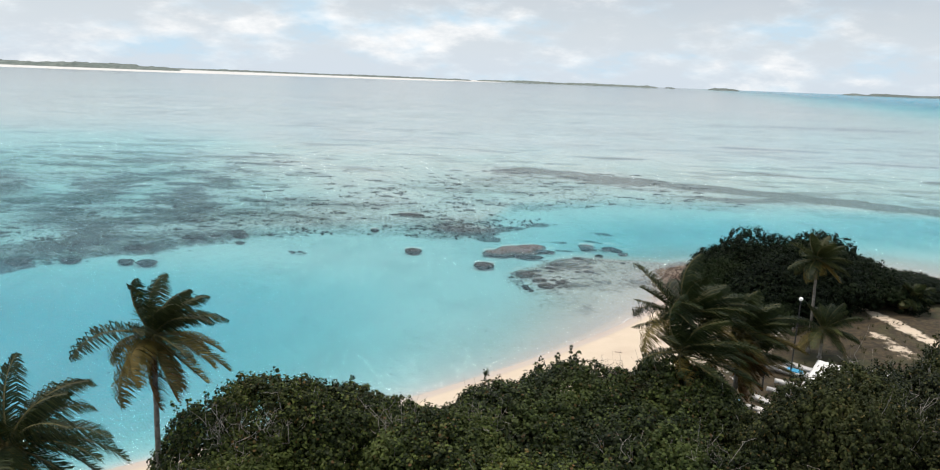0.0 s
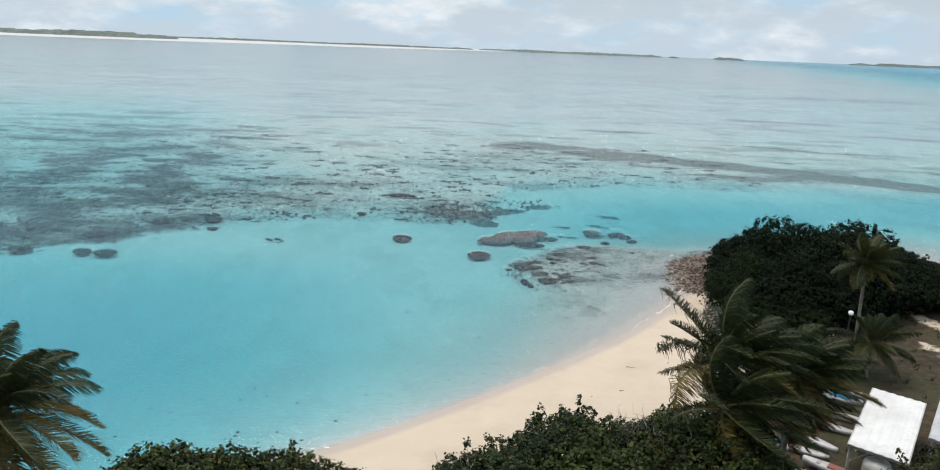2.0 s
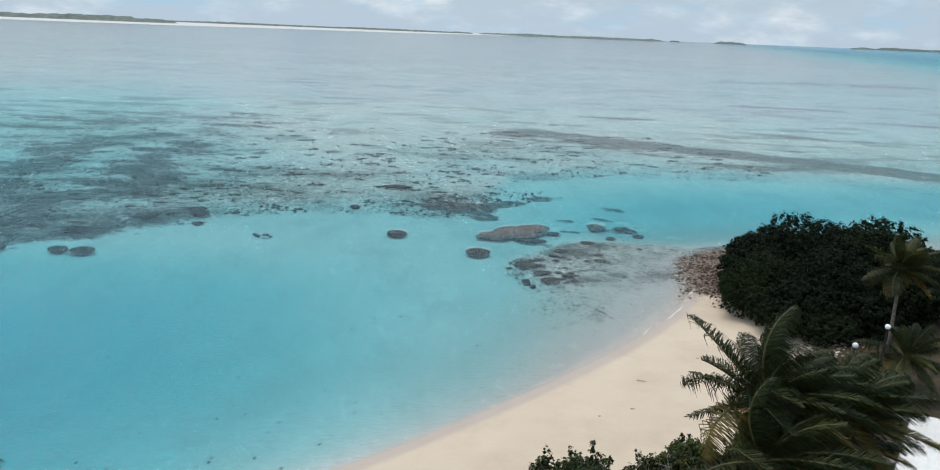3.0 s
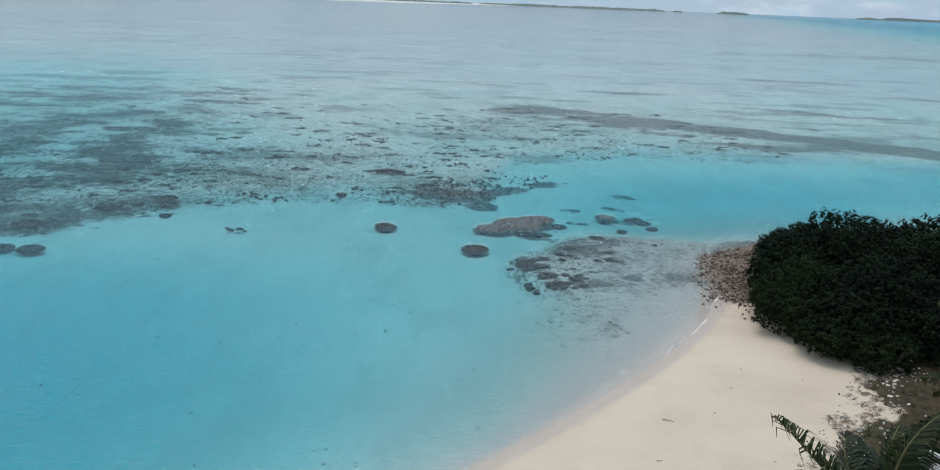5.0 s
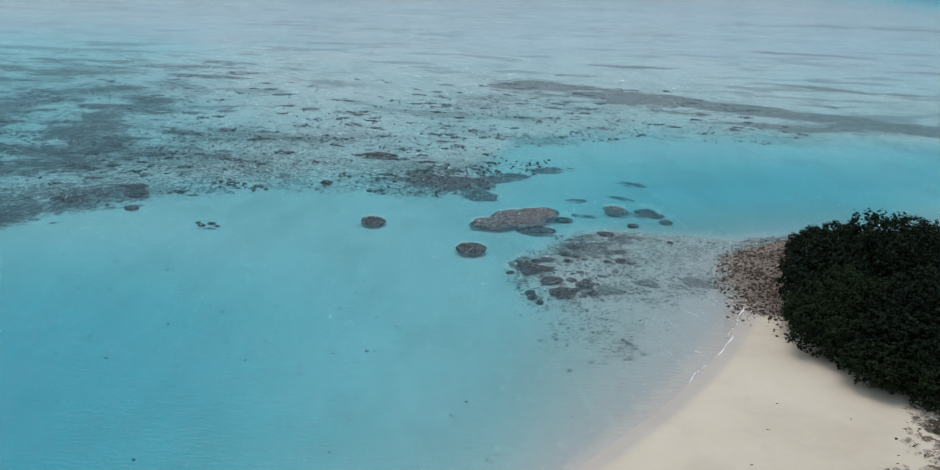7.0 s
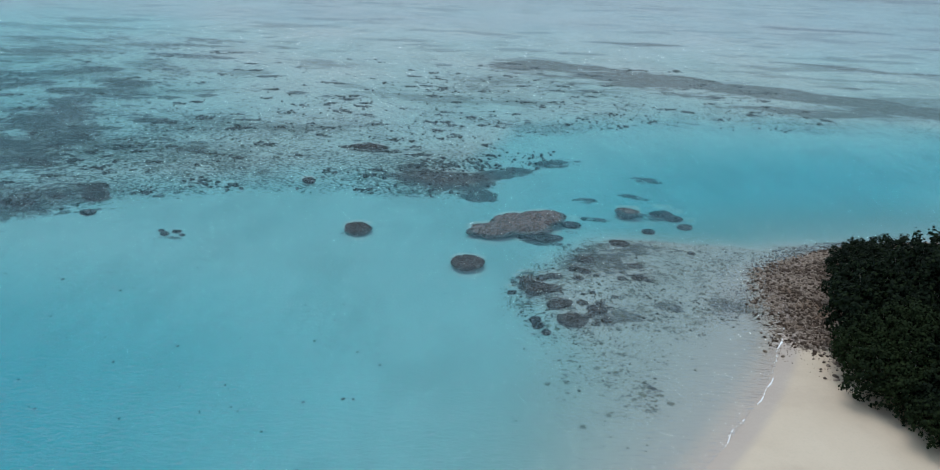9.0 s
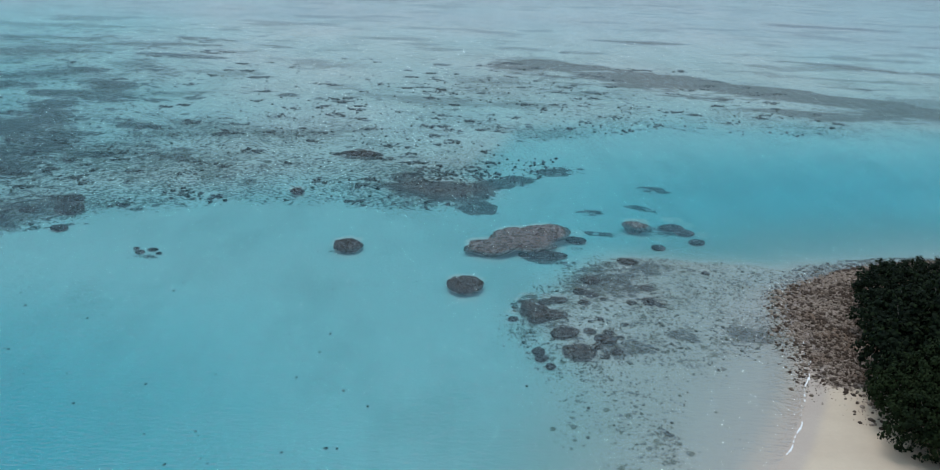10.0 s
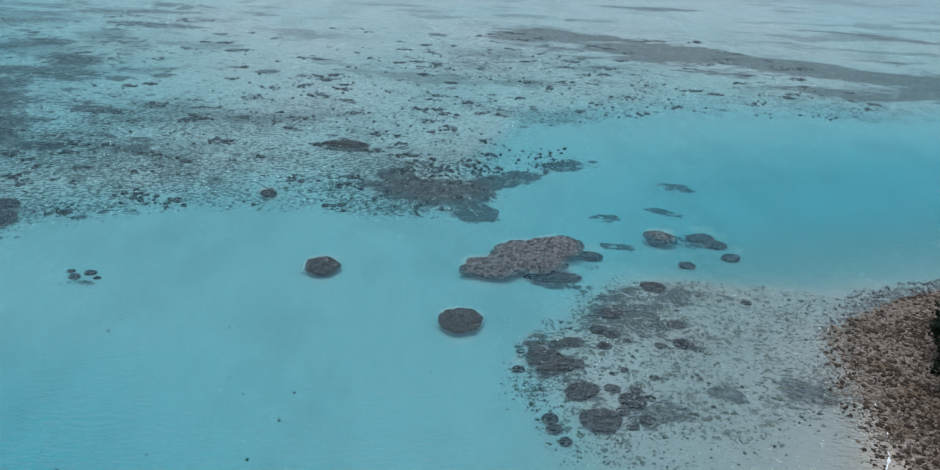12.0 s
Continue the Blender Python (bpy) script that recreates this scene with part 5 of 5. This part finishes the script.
# ---------------------------------------------------------------- the clearing: shelters, boats, lamps
def shelter(corner, along, across, low, high, sheet_mat, label, ribs):
    """A flat roof of ribbed sheets on posts. corner: its near left corner; along and across: its two edges."""
    a, b = Vector((*along, high - low)), Vector((*across, 0))
    thing = empty("shelter", (corner[0], corner[1], 0))
    n = a.cross(b).normalized()
    if n.z < 0:
        n = -n
    bm = bmesh.new()
    nu = ribs * 4
    rows = []
    for i in range(nu + 1):
        u = i / nu
        lift = 0.025 if i % 4 in (1, 2) else 0.0
        rows.append([[bm.verts.new(b * u + a * t + Vector((0, 0, low)) + n * (lift + th)) for t in (0, 1)] for th in (0.0, 0.02)])
    for i in range(nu):
        for th in (0, 1):
            bm.faces.new((rows[i][th][0], rows[i + 1][th][0], rows[i + 1][th][1], rows[i][th][1]))
        for t in (0, 1):
            bm.faces.new((rows[i][0][t], rows[i + 1][0][t], rows[i + 1][1][t], rows[i][1][t]))
    bmesh.ops.recalc_face_normals(bm, faces=bm.faces[:])
    part("roof", bm_mesh("roof", bm, sheet_mat), thing)
    turn = Matrix((a.normalized(), b.normalized(), n)).transposed()
    for t in (0.0, 0.5, 1.0):
        bm = bmesh.new()
        box_bm(bm, (0.07, b.length, 0.10), a * t * 0.98 + a * 0.01 + b * 0.5 + Vector((0, 0, low)) - n * 0.07, turn, 0.008)
        part("beam", bm_mesh("beam", bm, MAT["post"]), thing)
    for u in (0.0, 1.0):
        bm = bmesh.new()
        box_bm(bm, (a.length, 0.05, 0.12), a * 0.5 + b * u + Vector((0, 0, low)) - n * 0.02, turn, 0.006)
        part("fascia", bm_mesh("fascia", bm, MAT["hull_white"]), thing)
    for t in (0.04, 0.5, 0.96):
        for u in (0.04, 0.96):
            q = a * t + b * u
            foot = ground_at(corner[0] + q.x, corner[1] + q.y) - 0.2
            bm = bmesh.new()
            tall = low + q.z - 0.1 - foot
            box_bm(bm, (0.09, 0.09, tall), (q.x, q.y, foot + tall / 2), None, 0.008)
            part("post", bm_mesh("post", bm, MAT["post"]), thing)
    for t in (0.04, 0.96):
        bm = bmesh.new()
        q0, q1 = a * t + b * 0.04 + Vector((0, 0, low - 0.9)), a * t + b * 0.4 + Vector((0, 0, low - 0.12))
        v, f = tube([q0, (q0 + q1) / 2, q1], [0.035] * 3, 5)
        bm.free()
        part("brace", np_mesh("brace", v, f, MAT["post"]), thing)
    return tagged(thing, label, "shelter", group="shelters")


shelter((17.0, 33.7), (3.55, 4.85), (1.75, -1.4), 3.15, 3.45, MAT["white_sheet"], "open shelter with white sheet roof on thin posts", 6)
shelter((20.9, 34.5), (2.5, 3.3), (3.1, -2.35), 3.15, 3.4, MAT["grey_sheet"], "open shelter with grey ribbed sheet roof", 10)


def boat(name, a, b, width, tall, mats, label, category, deck=True):
    """A narrow pointed hull from a to b on the ground, with a deck or a hollow."""
    a, b = Vector((*a, 0)), Vector((*b, 0))
    mid, length = (a + b) / 2, (b - a).length
    thing = empty(name, (mid.x, mid.y, ground_at(mid.x, mid.y)), math.degrees(math.atan2(b.y - a.y, b.x - a.x)))
    n, pts = 17, []
    for i in range(n):
        t = i / (n - 1)
        w = width / 2 * max(0.05, math.sin(math.pi * min(1, max(0, 0.04 + 0.92 * t))) ** 0.55)
        rise = 0.16 * tall * (2 * t - 1) ** 2
        pts.append((length * (t - 0.5), w, rise))
    bm = bmesh.new()
    rings = []
    for x, w, rise in pts:
        rings.append([bm.verts.new((x, w * c, rise + tall * z)) for c, z in ((-1, 0.95), (-0.92, 0.5), (-0.55, 0.1), (0, 0.0), (0.55, 0.1), (0.92, 0.5), (1, 0.95), (0.5, 1.0), (0, 1.03 if deck else 0.55), (-0.5, 1.0))])
    k = len(rings[0])
    for p, q in zip(rings[:-1], rings[1:]):
        for j in range(k):
            bm.faces.new((p[j], p[(j + 1) % k], q[(j + 1) % k], q[j]))
    bm.faces.new(rings[0][::-1])
    bm.faces.new(rings[-1])
    bmesh.ops.recalc_face_normals(bm, faces=bm.faces[:])
    part("hull", bm_mesh("hull", bm, MAT[mats[0]], True), thing)
    if len(mats) > 1:
        bm = bmesh.new()
        box_bm(bm, (length * 0.36, width * 0.72, 0.05), (length * 0.12, 0, tall * 1.06), None, 0.02)
        part("deck_panel", bm_mesh("deck_panel", bm, MAT[mats[1]]), thing, "coloured deck panel")
    bm = bmesh.new()
    box_bm(bm, (0.16, width * 0.6, 0.05), (-length * 0.22, 0, tall * 1.06), None, 0.015)
    part("seat", bm_mesh("seat", bm, MAT["post"]), thing)
    return tagged(thing, label, category, group=category + "s in the clearing")


boat("sailing_dinghy", (19.3, 42.4), (21.5, 40.7), 0.85, 0.34, ("hull_white", "hull_blue"), "white dinghy with a bright blue deck", "boat")
boat("canoe", (20.6, 43.0), (22.4, 41.2), 0.5, 0.3, ("hull_white",), "narrow white canoe lying on brown litter", "boat")
boat("canoe", (18.7, 39.7), (20.5, 38.5), 0.5, 0.32, ("hull_white",), "white canoe lying by the shelter", "boat")
boat("kayak", (17.8, 38.6), (19.5, 37.4), 0.5, 0.28, ("hull_white",), "worn white kayak on the ground", "boat")
boat("kayak", (16.6, 37.6), (17.9, 35.9), 0.5, 0.28, ("hull_white",), "worn white kayak near the shelter", "boat")
boat("kayak", (15.7, 36.1), (17.2, 35.2), 0.45, 0.25, ("hull_white",), "short white kayak under palms", "boat")
boat("rowing_boat", (15.8, 34.8), (17.6, 33.3), 0.6, 0.34, ("hull_white", "hull_red"), "white rowing boat with faded red inside", "boat")
boat("rowing_boat", (14.9, 33.8), (16.9, 32.7), 0.6, 0.34, ("hull_white", "hull_red"), "white rowing boat with a red stripe", "boat")
boat("kayak", (15.1, 37.7), (15.7, 36.0), 0.55, 0.28, ("hull_white", "hull_blue"), "white kayak with blue seat panel", "boat")


def water_tank(x, y):
    z = ground_at(x, y)
    thing = empty("water_tank", (x, y, z))
    bm = bmesh.new()
    profile = [(0.0, 0), (0.52, 0), (0.55, 0.06)]
    for k in range(6):
        profile += [(0.55, 0.1 + k * 0.15), (0.565, 0.15 + k * 0.15), (0.55, 0.2 + k * 0.15)]
    profile += [(0.50, 1.08), (0.2, 1.18), (0, 1.19)]
    n, rings = 24, []
    for r, h in profile:
        rings.append([bm.verts.new((r * math.cos(2 * math.pi * j / n) , r * math.sin(2 * math.pi * j / n), h)) for j in range(n)])
    for p, q in zip(rings[:-1], rings[1:]):
        for j in range(n):
            bm.faces.new((p[j], p[(j + 1) % n], q[(j + 1) % n], q[j]))
    bmesh.ops.remove_doubles(bm, verts=bm.verts[:], dist=0.001)
    part("body", bm_mesh("body", bm, MAT["hull_white"], True), thing)
    v, f = tube([(0, 0, 1.17), (0, 0, 1.21), (0, 0, 1.25), (0, 0, 1.255)], [0.2, 0.2, 0.19, 0.01], 16)
    part("lid", np_mesh("lid", v, f, MAT["hull_white"], True), thing)
    return tagged(thing, "round white plastic water tank beside the shelter", "water tank")


water_tank(18.1, 33.2)


def globe_lamp(x, y, top):
    z = ground_at(x, y)
    thing = empty("garden_lamp", (x, y, z))
    tall = top - z
    v, f = tube([(0, 0, -0.2), (0, 0, 0.35), (0, 0, 0.4), (0, 0, tall * 0.6), (0, 0, tall - 0.16)], [0.07, 0.07, 0.045, 0.04, 0.035], 10)
    part("pole", np_mesh("pole", v, f, MAT["black_metal"], True), thing)
    v, f = tube([(0, 0, tall - 0.2), (0, 0, tall - 0.17), (0, 0, tall - 0.12)], [0.05, 0.09, 0.07], 12)
    part("collar", np_mesh("collar", v, f, MAT["black_metal"], True), thing)
    bm = bmesh.new()
    bmesh.ops.create_uvsphere(bm, u_segments=20, v_segments=14, radius=0.125, matrix=Matrix.Translation((0, 0, tall)))
    part("globe", bm_mesh("globe", bm, MAT["globe"], True), thing, "white globe shade")
    return tagged(thing, "white globe lamp on a black pole", "lamp", group="globe lamps")


globe_lamp(20.3, 41.2, 6.34)
globe_lamp(17.7, 39.0, 6.3)


# ---------------------------------------------------------------- drift on the beach
def drift_stick(x, y, length, turn, thick, seed, label):
    rng = np.random.RandomState(seed)
    c, q = math.cos(radians(turn)), math.sin(radians(turn))
    line = bent_line(rng, (-c * length / 2, -q * length / 2, 0), (c * length / 2, q * length / 2, 0), 7, 0.05)
    line[:, 2] = [ground_at(x + a, y + b) - ground_at(x, y) + thick * 0.7 for a, b, _ in line]
    pieces = [tube(line, np.linspace(thick, thick * 0.4, 7), 6)]
    for k in (2, 4):
        pieces.append(tube(bent_line(rng, line[k], line[k] + (rng.normal() * 0.3 * length, rng.normal() * 0.3 * length, 0.15 * length), 4, 0.1), np.linspace(thick * 0.5, thick * 0.15, 4), 5))
    v, f = joined(pieces)
    ob = new("driftwood", np_mesh("driftwood", v, f, MAT["driftwood"], True))
    ob.location = (x, y, ground_at(x, y))
    return tagged(ob, label, "driftwood", group="driftwood on the beach")


STICK = "weathered grey driftwood stick on pale sand"
for k, (x, y, ln, turn, th) in enumerate(((21.3, 52.9, 1.1, -50, 0.09), (10.6, 46.3, 1.1, -25, 0.03), (20.3, 48.4, 0.9, 30, 0.04), (18.0, 46.2, 0.8, 60, 0.035), (17.0, 44.3, 0.9, 40, 0.04), (9.4, 43.0, 0.5, 10, 0.03),
                                          (14.6, 49.5, 0.35, -30, 0.03), (13.0, 47.0, 0.3, 15, 0.03), (18.6, 50.4, 0.4, 70, 0.03), (15.8, 51.6, 0.25, 20, 0.03), (21.6, 49.6, 0.7, 80, 0.04), (7.6, 42.2, 0.4, 45, 0.02))):
    drift_stick(x, y, ln * (1.0 if k == 0 else 0.5), turn, th * (1.0 if k == 0 else 0.6), 60 + k, STICK)


# ---------------------------------------------------------------- the far rim of the atoll
def far_island(x0, x1, y, tall, seed, label):
    """A long low island: a sand foot and a lumpy canopy of woods."""
    rng = np.random.RandomState(seed)
    n = max(24, int(abs(x1 - x0) / 9))
    t = np.linspace(0, 1, n)
    x = x0 + (x1 - x0) * t
    ends = np.clip(np.minimum(t, 1 - t) * n / 7, 0, 1) ** 0.5
    top = tall * ends * (0.72 + 0.13 * np.sin(t * 17 + seed) + 0.30 * np.convolve(rng.rand(n), (0.25, 0.5, 0.25), "same"))
    deep = 40 + 60 * ends
    rows = []
    for q, h in ((-1.0, -0.4), (-0.86, 0.25), (-0.6, 0.75), (-0.2, 1.0), (0.3, 1.0), (1.0, -0.4)):
        z = np.where(h < 0, -1.0, top * h * rng.uniform(0.85, 1.12, n))
        rows.append(np.stack([x, y + q * deep + rng.uniform(-4, 4, n), z], 1))
    v = np.concatenate(rows)
    i, j = np.meshgrid(np.arange(len(rows) - 1), np.arange(n - 1), indexing="ij")
    a = (i * n + j).ravel()
    ob = new("wooded_island", np_mesh("wooded_island", v, np.stack([a, a + 1, a + n + 1, a + n], -1), MAT["hazed_wood"], False))
    return tagged(ob, label, "island", group="far islands", kind="stuff")


FAR = "long low wooded island on the horizon"
far_island(-2600, -1165, 2750, 19, 1, "low wooded land behind a white sandbank")
far_island(-1950, -60, 3900, 10, 2, FAR)
far_island(-40, 960, 4000, 11, 3, FAR)
far_island(1010, 1045, 4000, 6, 4, "tiny wooded islet on the horizon")
far_island(1245, 1400, 4000, 13, 5, "small wooded islet on the horizon")
far_island(1990, 2095, 4000, 10, 6, "small wooded islet on the horizon")
far_island(2140, 3300, 4050, 14, 7, FAR)
